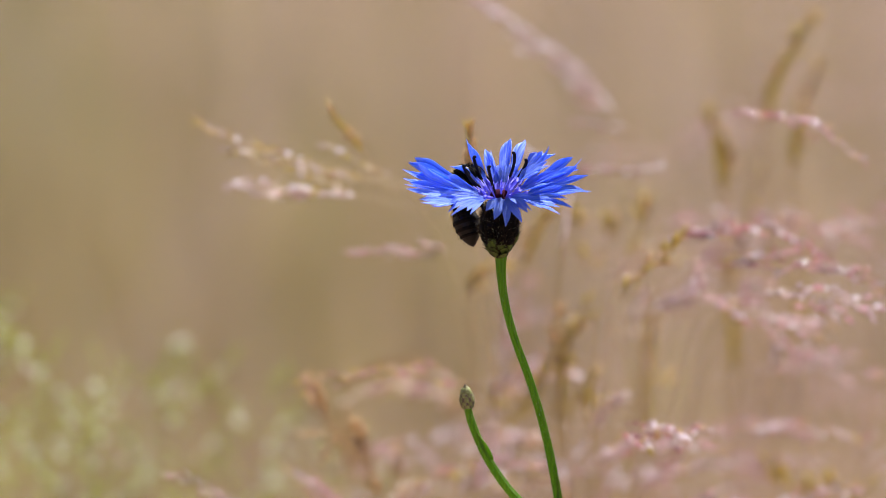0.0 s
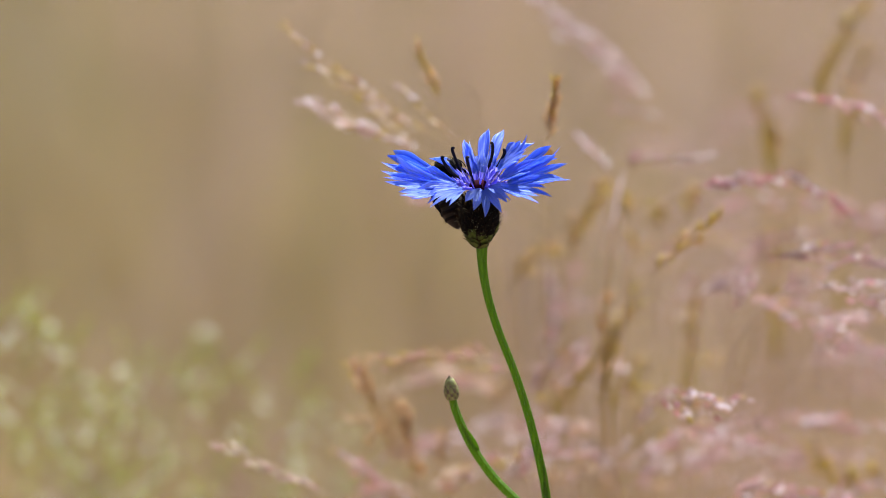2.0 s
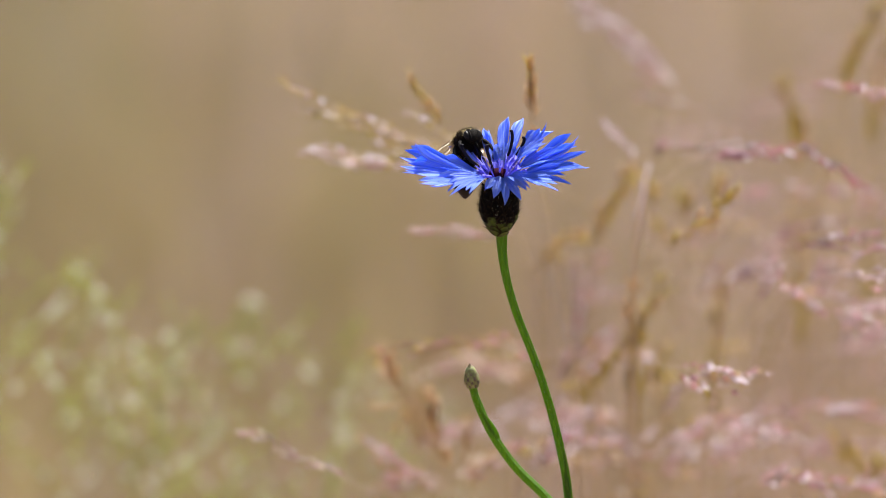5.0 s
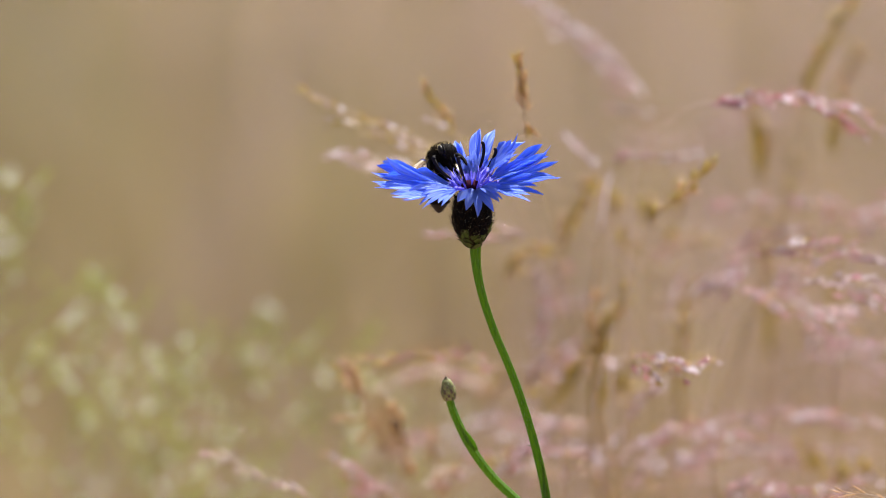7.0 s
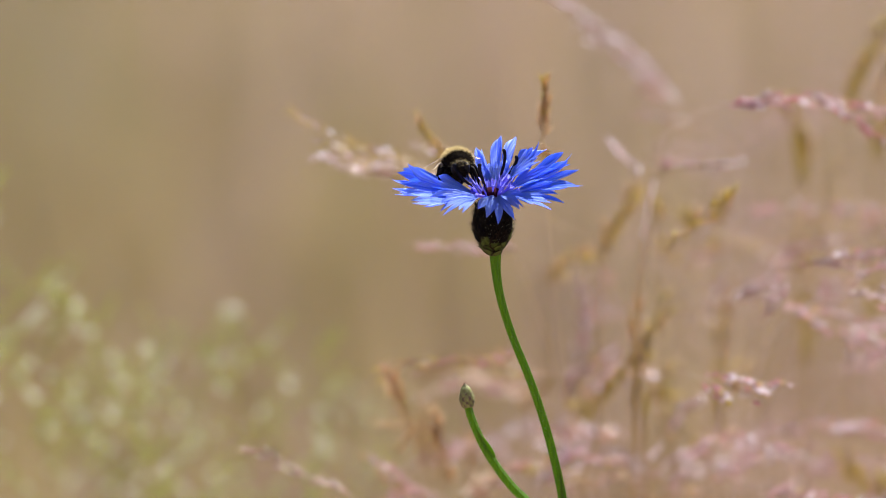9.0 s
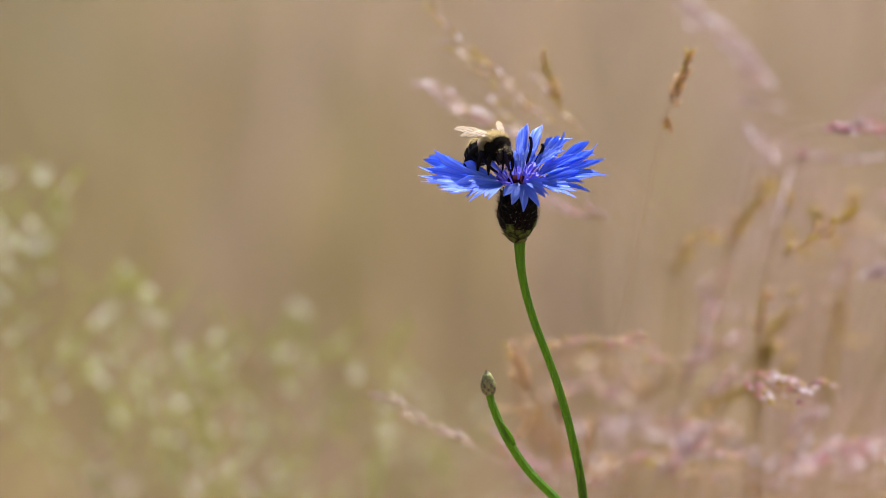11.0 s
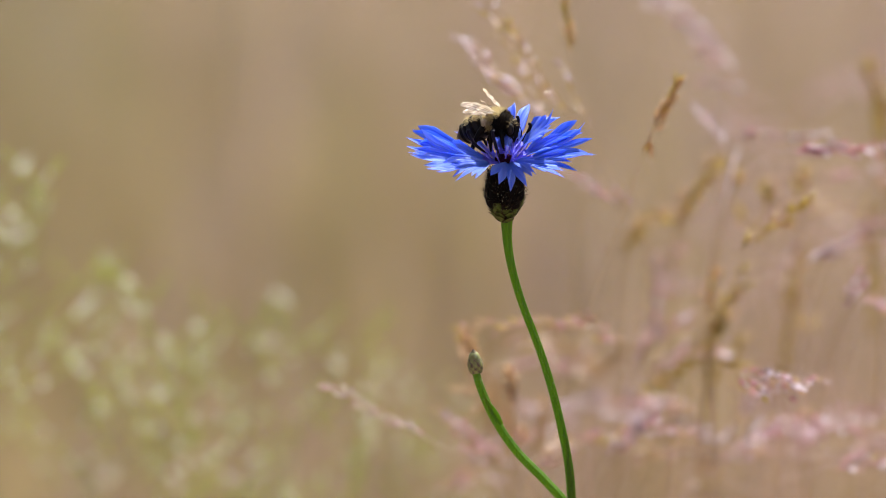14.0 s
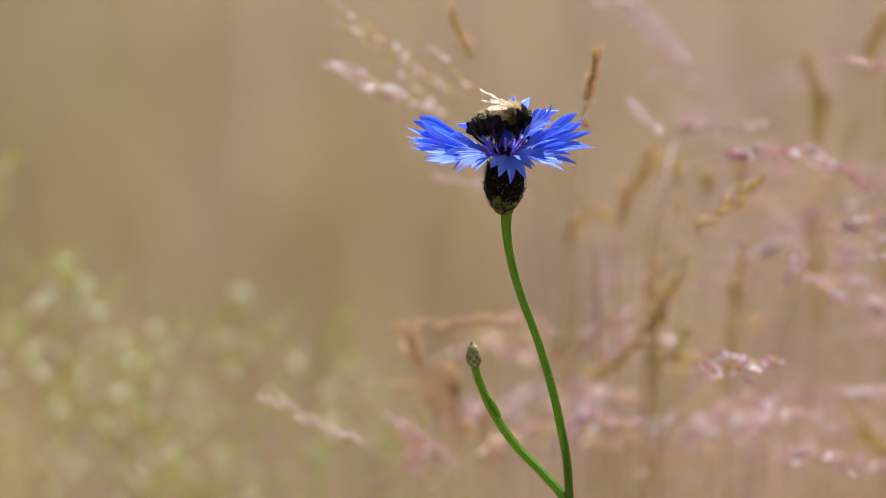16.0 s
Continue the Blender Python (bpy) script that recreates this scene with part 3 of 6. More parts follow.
leaning_panicle = panicle("grass_panicle", "leaning cream and olive grass panicle with slender spikelets", "grass", [(0.0186, 0.115, 0.5183), (0.0027, 0.115, 0.5404), (-0.016, 0.115, 0.5536), (-0.0318, 0.115, 0.5631), (-0.0494, 0.115, 0.5743)], 0.0417, 10, 0.028, (OLIVE, PALE, OLIVE, BROWN, OLIVE, CREAM, PALE, OLIVE, GLINT_HUSK,), CULM_GREEN, seed=100, lean=0.0, fan=0.22, grain=(0.0029, 0.00055), droop=0.0, start=0.35, per=0.0017, thick=0.0002, group='meadow grasses')
second_panicle = panicle("grass_panicle", "slender cream grass spike beside the leaning panicle", "grass", [(0.0085, 0.12, 0.5276), (-0.0059, 0.12, 0.5394), (-0.0189, 0.12, 0.5475), (-0.0305, 0.12, 0.5526), (-0.042, 0.12, 0.5577)], 0.0375, 9, 0.022, (PALE, CREAM, OLIVE, PALE, PINK, GLINT_HUSK,), CULM_GREEN, seed=101, lean=0.0, fan=0.2, grain=(0.0026, 0.0006), droop=0.0, start=0.4, per=0.0012, thick=0.00012, group='meadow grasses')
third_panicle = panicle("grass_panicle", "slender pinkish grass spike low beside the flower", "grass", [(0.0187, 0.12, 0.5039), (0.0086, 0.12, 0.5158), (-0.0016, 0.12, 0.5217), (-0.0117, 0.12, 0.5249), (-0.0247, 0.12, 0.5283)], 0.0362, 7, 0.016, (PALE, PALE, PINK,), CULM_GREEN, seed=102, lean=0.0, fan=0.2, grain=(0.0025, 0.0006), droop=0.0, start=0.5, per=0.0013, thick=0.00012, group='meadow grasses')
brown_sprig = panicle("grass_spike", "small brown grass sprig on a bent stalk", "grass", [(-0.0016, 0.11, 0.5414), (-0.0102, 0.11, 0.5531), (-0.0138, 0.11, 0.5619), (-0.0167, 0.11, 0.5691), (-0.0188, 0.11, 0.5735)], 0.0357, 7, 0.008, (OLIVE, BROWN,), CULM_GREEN, seed=103, lean=0.0, fan=0.12, grain=(0.0036, 0.0008), droop=0.0, start=0.45, per=0.0014, thick=0.00012, group='meadow grasses')
brown_spike = panicle("grass_spike", "narrow brown dry grass spike on a thin stalk", "grass", [(0.0117, 0.07, 0.5481), (0.0118, 0.07, 0.5578), (0.0127, 0.07, 0.5645), (0.0135, 0.07, 0.5712)], 0.0194, 14, 0.0035, (BROWN, OLIVE, BROWN,), CULM_GREEN, seed=104, lean=0.0, fan=0.05, grain=(0.0042, 0.0008), droop=0, start=0.2, per=0.0013, thick=0.00016, group='meadow grasses')
rosy_panicle = panicle("grass_panicle", "drooping rose red and pink grass panicle", "grass", [(0.0372, 0.105, 0.5191), (0.0457, 0.105, 0.5352), (0.0556, 0.105, 0.5403), (0.0685, 0.105, 0.5418), (0.0814, 0.105, 0.5411), (0.0936, 0.105, 0.5331)], 0.0314, 22, 0.010, (RED, PINK, PALE, RED, RED, GLINT_HUSK, PINK,), CULM_PINK, seed=105, lean=0.0, fan=0.22, grain=(0.0028, 0.0009), start=0.35, per=0.0017, thick=0.00018, group='meadow grasses')
olive_sprig = panicle("grass_panicle", "small olive brown grass sprig, slanting", "grass", [(0.0354, 0.085, 0.5118), (0.0424, 0.085, 0.5213), (0.0501, 0.085, 0.5293), (0.0585, 0.085, 0.5353)], 0.0311, 7, 0.01, (OLIVE, OLIVE, BROWN,), CULM_GREEN, seed=106, lean=0.0, thick=0.0002, per=0.0016, fan=0.28, grain=(0.0036, 0.001), start=0.3, droop=0.1, group='meadow grasses')
pink_cluster = panicle("grass_panicle", "dense pink and white flowering grass panicle", "grass", [(0.0182, 0.062, 0.4911), (0.0294, 0.062, 0.4962), (0.0406, 0.062, 0.4969), (0.0497, 0.062, 0.4948), (0.0602, 0.062, 0.4952)], 0.0084, 17, 0.011, (PALE, GLINT_HUSK, BROWN, PALE, RED, BROWN, GLINT_HUSK, PINK, OLIVE,), CULM_PINK, seed=107, lean=0.0, thick=9e-05, fan=0.7, grain=(0.0024, 0.001), start=0.5, group='meadow grasses')
SWAYING.append((panicle("grass_panicle", "blurred pink grass panicle in the meadow", "grass", [(0.0474, 0.114, 0.526), (0.0658, 0.114, 0.5598), (0.0815, 0.114, 0.5634), (0.0945, 0.114, 0.5613), (0.1075, 0.114, 0.554)], 0.0561, 11, 0.014, (PINK, PALE, BROWN, RED, PINK, PALE, PINK, OLIVE, PINK, PALE, RED, PALE, PINK, GLINT_HUSK,), CULM_PINK, seed=108, start=0.35, thick=0.00015, per=0.0017, grain=(0.0026, 0.0008), fan=0.24, group='meadow grasses'), 1.0))
SWAYING.append((panicle("grass_panicle", "blurred pink grass panicle in the meadow", "grass", [(0.0541, 0.095, 0.5096), (0.0668, 0.095, 0.5257), (0.0824, 0.095, 0.5283), (0.0981, 0.095, 0.5272), (0.1096, 0.095, 0.5228)], 0.0627, 13, 0.016, (PINK, PALE, BROWN, RED, PINK, PALE, PINK, OLIVE, PINK, PALE, RED, PALE, PINK, GLINT_HUSK,), CULM_PINK, seed=109, start=0.25, thick=0.00015, per=0.0017, grain=(0.0026, 0.0008), fan=0.24, group='meadow grasses'), 1.0))
SWAYING.append((panicle("grass_panicle", "pale pink feathery grass panicle", "grass", [(0.0608, 0.0808, 0.5012), (0.0776, 0.0808, 0.5215), (0.0889, 0.0808, 0.523), (0.0988, 0.0808, 0.5216), (0.1101, 0.0808, 0.5173)], 0.0693, 13, 0.014, (PALE, PALE, PINK, BROWN, PALE, PINK, PALE, PINK, PALE, PINK, GLINT_HUSK,), CULM_PINK, seed=110, start=0.25, thick=0.00015, grain=(0.0026, 0.0011), fan=0.5, group='meadow grasses'), 1.0))
SWAYING.append((panicle("grass_panicle", "pale pink feathery grass panicle", "grass", [(0.0535, 0.114, 0.4845), (0.0606, 0.114, 0.5053), (0.0692, 0.114, 0.5113), (0.0822, 0.114, 0.5076), (0.0967, 0.114, 0.5024)], 0.0622, 12, 0.016, (PALE, PALE, PINK, BROWN, PALE, PINK, PALE, PINK, PALE, PINK, GLINT_HUSK,), CULM_PINK, seed=111, start=0.25, thick=0.00015, grain=(0.0026, 0.0011), fan=0.5, group='meadow grasses'), 1.0))


def build_forked_stalk():
    """A tall stalk that forks: a bright pale sheath at the fork, a drooping pink arm and a short pale arm."""
    stalk = panicle("grass_panicle", "tall forked grass stalk with a bright pale sheath", "grass", [(0.0312, 0.15, 0.4911), (0.0317, 0.15, 0.5093), (0.0334, 0.15, 0.5213), (0.0348, 0.15, 0.5319), (0.038, 0.15, 0.5394), (0.0468, 0.15, 0.5412), (0.0571, 0.15, 0.5421)], 0.0352, 8, 0.006, (PALE, PINK, GLINT_HUSK, PALE,), CULM_GREEN, seed=112, start=0.62, thick=0.0005, grain=(0.0028, 0.0010), fan=0.2, group="meadow grasses")
    foot = stalk.matrix_basis.translation
    arm = smooth_line([Vector(p) - foot for p in [(0.0346, 0.15, 0.5304), (0.0316, 0.15, 0.5382), (0.0277, 0.15, 0.5431), (0.0233, 0.15, 0.5465)]], 4)
    branch = part("branch", tube(arm, [0.0002 - 0.0001 * k / len(arm) for k in range(len(arm))], 6), CULM_PINK, stalk)
    rnd = random.Random(113)
    for k in range(8):
        p = arm[4 + k % 9]
        way = (arm[-1] - arm[0]).normalized() + Vector((rnd.gauss(0, 0.3), rnd.gauss(0, 0.3), rnd.gauss(0, 0.3)))
        finish("spikelet", spikelet_mesh((GLINT_HUSK, PALE)[k % 2], 0.0026, 0.0011), None, branch, "", aim(p, way, k, 0.8 + 0.5 * rnd.random()), smooth=False)
    line = smooth_line([Vector(p) - foot for p in [(0.0325, 0.146, 0.5222), (0.0339, 0.146, 0.5274), (0.0346, 0.146, 0.5327), (0.0359, 0.146, 0.5378)]], 4)
    part("sheath", tube(line, [0.00018 + 0.0002 * math.sin(math.pi * k / (len(line) - 1)) for k in range(len(line))], 7), GLINT_HUSK, stalk, "bright silvery leaf sheath")
    return stalk


SWAYING.append((build_forked_stalk(), 1.0))
SWAYING.append((panicle("grass_spike", "tall slanting brown grass stalk, blurred", "grass", [(0.0657, 0.27, 0.421), (0.0687, 0.27, 0.444), (0.0761, 0.27, 0.4702), (0.0834, 0.27, 0.4945), (0.0897, 0.27, 0.5203)], 0.0597, 4, 0.007, (BROWN, OLIVE,), CULM, seed=188, thick=0.0007, grain=(0.004, 0.0012), fan=0.16, droop=0.0, start=0.7, per=0.0016, group='meadow grasses'), 1.0))
SWAYING.append((panicle("grass_panicle", "pale pink feathery grass panicle", "grass", [(0.0643, 0.22, 0.5176), (0.0473, 0.22, 0.5394), (0.0364, 0.22, 0.5519), (0.0241, 0.22, 0.5628), (0.0104, 0.22, 0.572)], 0.0735, 20, 0.017, (PALE, GLINT_HUSK, PINK, PALE, GLINT_HUSK, PALE, PINK,), CULM_PINK, seed=114, start=0.2, thick=0.00015, grain=(0.0026, 0.0011), fan=0.28, group='meadow grasses'), 0.72))
SWAYING.append((panicle("grass_panicle", "olive brown ripe grass panicle", "grass", [(0.0208, 0.168, 0.4992), (0.023, 0.168, 0.5129), (0.0259, 0.168, 0.5213), (0.0303, 0.168, 0.5304)], 0.0297, 9, 0.01, (OLIVE, OLIVE, BROWN,), CULM_GREEN, seed=115, thick=0.00017, grain=(0.0038, 0.0012), fan=0.25, group='meadow grasses'), 1.0))
SWAYING.append((panicle("grass_panicle", "olive brown ripe grass panicle", "grass", [(0.0051, 0.168, 0.493), (0.0081, 0.168, 0.5053), (0.011, 0.168, 0.5106), (0.017, 0.168, 0.5129)], 0.0141, 7, 0.008, (OLIVE, OLIVE, BROWN,), CULM_GREEN, seed=116, thick=0.00017, grain=(0.0038, 0.0012), fan=0.25, group='meadow grasses'), 1.0))
SWAYING.append((panicle("grass_panicle", "olive brown ripe grass panicle", "grass", [(0.0303, 0.149, 0.467), (0.0317, 0.149, 0.4852), (0.0331, 0.149, 0.4928), (0.0383, 0.149, 0.5034)], 0.0392, 10, 0.013, (OLIVE, OLIVE, BROWN,), CULM_GREEN, seed=117, thick=0.00017, grain=(0.0038, 0.0012), fan=0.25, group='meadow grasses'), 1.0))
SWAYING.append((panicle("grass_panicle", "olive brown ripe grass panicle", "grass", [(0.0207, 0.149, 0.4639), (0.0221, 0.149, 0.4776), (0.028, 0.149, 0.4868), (0.0339, 0.149, 0.4974)], 0.0296, 10, 0.01, (OLIVE, OLIVE, BROWN,), CULM_GREEN, seed=118, thick=0.00017, grain=(0.0038, 0.0012), fan=0.25, group='meadow grasses'), 1.0))
SWAYING.append((panicle("grass_panicle", "olive brown ripe grass panicle", "grass", [(0.0324, 0.1775, 0.46), (0.0361, 0.1775, 0.4709), (0.0398, 0.1775, 0.4786)], 0.0414, 5, 0.009, (OLIVE, OLIVE, BROWN,), CULM_GREEN, seed=119, thick=0.00017, grain=(0.0038, 0.0012), fan=0.25, group='meadow grasses'), 1.0))
SWAYING.append((panicle("grass_panicle", "olive brown ripe grass panicle", "grass", [(0.0375, 0.187, 0.5104), (0.0372, 0.187, 0.5151), (0.0369, 0.187, 0.5212)], 0.0466, 5, 0.008, (OLIVE, OLIVE, BROWN,), CULM_GREEN, seed=120, thick=0.00017, grain=(0.0038, 0.0012), fan=0.25, group='meadow grasses'), 1.0))
SWAYING.append((panicle("grass_panicle", "olive brown ripe grass panicle", "grass", [(0.0466, 0.187, 0.5074), (0.0458, 0.187, 0.5135), (0.0453, 0.187, 0.5182)], 0.0557, 5, 0.007, (OLIVE, OLIVE, BROWN,), CULM_GREEN, seed=121, thick=0.00017, grain=(0.0038, 0.0012), fan=0.25, group='meadow grasses'), 1.0))
SWAYING.append((panicle("grass_panicle", "olive brown ripe grass panicle", "grass", [(0.0541, 0.187, 0.5105), (0.0544, 0.187, 0.5166), (0.0555, 0.187, 0.522)], 0.0632, 5, 0.008, (OLIVE, OLIVE, BROWN,), CULM_GREEN, seed=122, thick=0.00017, grain=(0.0038, 0.0012), fan=0.25, group='meadow grasses'), 1.0))
SWAYING.append((panicle("grass_spike", "olive brown grass spike on an upright stalk", "grass", [(0.0817, 0.244, 0.4984), (0.0794, 0.244, 0.5207), (0.0775, 0.244, 0.531), (0.0755, 0.244, 0.5381)], 0.0911, 10, 0.009, (OLIVE, BROWN,), CULM_GREEN, seed=123, thick=0.00016, grain=(0.004, 0.0012), fan=0.16, droop=0.0, start=0.2, per=0.0016, group='meadow grasses'), 1.0))
SWAYING.append((panicle("grass_spike", "olive brown grass spike on an upright stalk", "grass", [(0.0845, 0.225, 0.5166), (0.0891, 0.225, 0.5448), (0.0947, 0.225, 0.5565), (0.1022, 0.225, 0.5682)], 0.0937, 10, 0.01, (OLIVE, BROWN,), CULM_GREEN, seed=124, thick=0.00016, grain=(0.004, 0.0012), fan=0.16, droop=0.0, start=0.2, per=0.0016, group='meadow grasses'), 1.0))
SWAYING.append((panicle("grass_spike", "olive brown grass spike on an upright stalk", "grass", [(0.0997, 0.2725, 0.4956), (0.1005, 0.2725, 0.5247), (0.1023, 0.2725, 0.5375), (0.1053, 0.2725, 0.5455)], 0.1092, 9, 0.01, (OLIVE, BROWN,), CULM_GREEN, seed=125, thick=0.00016, grain=(0.004, 0.0012), fan=0.16, droop=0.0, start=0.2, per=0.0016, group='meadow grasses'), 1.0))
SWAYING.append((panicle("grass_spike", "olive brown grass spike on an upright stalk", "grass", [(0.0833, 0.282, 0.4444), (0.0822, 0.282, 0.4707), (0.0812, 0.282, 0.4822), (0.0803, 0.282, 0.4903)], 0.0929, 8, 0.01, (OLIVE, BROWN,), CULM_GREEN, seed=126, thick=0.00016, grain=(0.004, 0.0012), fan=0.16, droop=0.0, start=0.2, per=0.0016, group='meadow grasses'), 1.0))
SWAYING.append((panicle("grass_spike", "olive brown grass spike on an upright stalk", "grass", [(0.0565, 0.225, 0.458), (0.0559, 0.225, 0.4707), (0.0565, 0.225, 0.4803), (0.0586, 0.225, 0.4914)], 0.0658, 7, 0.008, (OLIVE, BROWN,), CULM_GREEN, seed=127, thick=0.00016, grain=(0.004, 0.0012), fan=0.16, droop=0.0, start=0.2, per=0.0016, group='meadow grasses'), 1.0))
SWAYING.append((panicle("grass_spike", "olive brown grass spike on an upright stalk", "grass", [(-0.022, 0.1235, 0.4731), (-0.0263, 0.1235, 0.4791), (-0.0292, 0.1235, 0.4836), (-0.0321, 0.1235, 0.4896)], -0.0132, 8, 0.009, (BROWN,), CULM_GREEN, seed=128, thick=0.00016, grain=(0.004, 0.0012), fan=0.16, droop=0.0, start=0.2, per=0.0016, group='meadow grasses'), 1.0))
SWAYING.append((panicle("grass_spike", "olive brown grass spike on an upright stalk", "grass", [(-0.0176, 0.1235, 0.4611), (-0.0188, 0.1235, 0.4686), (-0.0193, 0.1235, 0.4731), (-0.0205, 0.1235, 0.4784)], -0.0088, 7, 0.008, (BROWN,), CULM_GREEN, seed=129, thick=0.00016, grain=(0.004, 0.0012), fan=0.16, droop=0.0, start=0.2, per=0.0016, group='meadow grasses'), 1.0))
SWAYING.append((panicle("grass_spike", "olive brown grass spike on an upright stalk", "grass", [(-0.0105, 0.152, 0.4508), (-0.0108, 0.152, 0.457), (-0.0112, 0.152, 0.4631)], -0.0015, 5, 0.008, (BROWN,), CULM_GREEN, seed=130, thick=0.00016, grain=(0.004, 0.0012), fan=0.16, droop=0.0, start=0.2, per=0.0016, group='meadow grasses'), 1.0))
SWAYING.append((panicle("grass_panicle", "blurred pink grass panicle in the meadow", "grass", [(0.0201, 0.1045, 0.4867), (0.0071, 0.1045, 0.4956), (-0.0059, 0.1045, 0.4992), (-0.0188, 0.1045, 0.4988), (-0.0332, 0.1045, 0.497)], 0.0287, 12, 0.013, (BROWN, PINK, BROWN, RED, OLIVE,), CULM_PINK, seed=131, start=0.2, thick=0.00015, per=0.0017, grain=(0.0026, 0.0008), fan=0.24, group='meadow grasses'), 1.0))
SWAYING.append((panicle("grass_panicle", "blurred pink grass panicle in the meadow", "grass", [(0.0136, 0.19, 0.4569), (0.0045, 0.19, 0.4678), (-0.0031, 0.19, 0.4725), (-0.0122, 0.19, 0.474), (-0.0229, 0.19, 0.4717)], 0.0227, 10, 0.013, (PINK, CREAM,), CULM_PINK, seed=132, start=0.2, thick=0.00015, per=0.0017, grain=(0.0026, 0.0008), fan=0.24, group='meadow grasses'), 1.0))
SWAYING.append((panicle("grass_panicle", "cream and pink drooping grass panicle", "grass", [(-0.0243, 0.0808, 0.4586), (-0.0356, 0.0808, 0.4659), (-0.0442, 0.0808, 0.4703), (-0.0555, 0.0808, 0.4769), (-0.0669, 0.0808, 0.4813)], -0.0157, 11, 0.012, (CREAM, PALE, PINK,), CULM_PINK, seed=133, start=0.35, thick=0.00015, per=0.0017, grain=(0.0022, 0.0006), fan=0.2, group='meadow grasses'), 1.0))
SWAYING.append((panicle("grass_panicle", "blurred pink grass panicle in the meadow", "grass", [(-0.0044, 0.1235, 0.443), (-0.0161, 0.1235, 0.455), (-0.0264, 0.1235, 0.4618), (-0.0366, 0.1235, 0.4671)], 0.0044, 10, 0.014, (PINK, PALE, BROWN, RED, PINK, PALE, PINK, OLIVE, PINK, PALE, RED, PALE, PINK, GLINT_HUSK,), CULM_PINK, seed=134, start=0.3, thick=0.00015, per=0.0017, grain=(0.0026, 0.0008), fan=0.24, group='meadow grasses'), 1.0))
SWAYING.append((panicle("grass_panicle", "blurred pink grass panicle in the meadow", "grass", [(0.0321, 0.1187, 0.4533), (0.0349, 0.1187, 0.4654), (0.0451, 0.1187, 0.4721), (0.0567, 0.1187, 0.4752), (0.0669, 0.1187, 0.4729)], 0.0408, 12, 0.014, (PINK, PALE, BROWN, RED, PINK, PALE, PINK, OLIVE, PINK, PALE, RED, PALE, PINK, GLINT_HUSK,), CULM_PINK, seed=135, start=0.3, thick=0.00015, per=0.0017, grain=(0.0026, 0.0008), fan=0.24, group='meadow grasses'), 1.0))
SWAYING.append((panicle("grass_panicle", "blurred pink grass panicle in the meadow", "grass", [(0.0472, 0.0855, 0.4531), (0.0556, 0.0855, 0.4649), (0.067, 0.0855, 0.4686), (0.0784, 0.0855, 0.4679), (0.0942, 0.0855, 0.465)], 0.0558, 12, 0.013, (PINK, PALE, BROWN, RED, PINK, PALE, PINK, OLIVE, PINK, PALE, RED, PALE, PINK, GLINT_HUSK,), CULM_PINK, seed=136, start=0.3, thick=0.00015, per=0.0017, grain=(0.0026, 0.0008), fan=0.24, group='meadow grasses'), 1.0))
SWAYING.append((panicle("grass_panicle", "blurred pink grass panicle in the meadow", "grass", [(0.0463, 0.1567, 0.4374), (0.0492, 0.1567, 0.4513), (0.0625, 0.1567, 0.4651), (0.0788, 0.1567, 0.4698), (0.0967, 0.1567, 0.4683)], 0.0553, 12, 0.014, (PINK, PALE, BROWN, RED, PINK, PALE, PINK, OLIVE, PINK, PALE, RED, PALE, PINK, GLINT_HUSK,), CULM_PINK, seed=137, start=0.3, thick=0.00015, per=0.0017, grain=(0.0026, 0.0008), fan=0.24, group='meadow grasses'), 1.0))
SWAYING.append((panicle("grass_panicle", "blurred pink grass panicle in the meadow", "grass", [(0.0678, 0.1378, 0.4546), (0.075, 0.1378, 0.4698), (0.0853, 0.1378, 0.4736), (0.097, 0.1378, 0.4736), (0.1103, 0.1378, 0.4714)], 0.0767, 11, 0.014, (PINK, PALE, BROWN, RED, PINK, PALE, PINK, OLIVE, PINK, PALE, RED, PALE, PINK, GLINT_HUSK,), CULM_PINK, seed=138, start=0.3, thick=0.00015, per=0.0017, grain=(0.0026, 0.0008), fan=0.24, group='meadow grasses'), 1.0))
SWAYING.append((panicle("grass_panicle", "pale pink feathery grass panicle", "grass", [(0.0139, 0.228, 0.4668), (0.0177, 0.228, 0.4795), (0.02, 0.228, 0.4875), (0.0231, 0.228, 0.4938)], 0.0232, 8, 0.014, (PALE, PALE, PINK, BROWN, PALE, PINK, PALE, PINK, PALE, PINK, GLINT_HUSK,), CULM_PINK, seed=139, thick=0.00015, grain=(0.0026, 0.0011), fan=0.5, group='meadow grasses'), 1.0))
SWAYING.append((panicle("grass_panicle", "pale pink feathery grass panicle", "grass", [(0.0469, 0.19, 0.4819), (0.0491, 0.19, 0.4913), (0.0506, 0.19, 0.4951), (0.0536, 0.19, 0.499)], 0.056, 5, 0.01, (PALE, PALE, PINK, BROWN, PALE, PINK, PALE, PINK, PALE, PINK, GLINT_HUSK,), CULM_PINK, seed=140, thick=0.00015, grain=(0.0026, 0.0011), fan=0.5, group='meadow grasses'), 1.0))
SWAYING.append((panicle("grass_spike", "upright olive grass stalk", "grass", [(0.0311, 0.1395, 0.4388), (0.0306, 0.1395, 0.4632), (0.0308, 0.1395, 0.4859), (0.031, 0.1395, 0.5055)], 0.0399, 3, 0.006, (OLIVE, BROWN,), CULM_GREEN, seed=141, thick=0.0005, grain=(0.004, 0.0012), fan=0.16, droop=0.0, start=0.8, per=0.0016, group='meadow grasses'), 1.0))
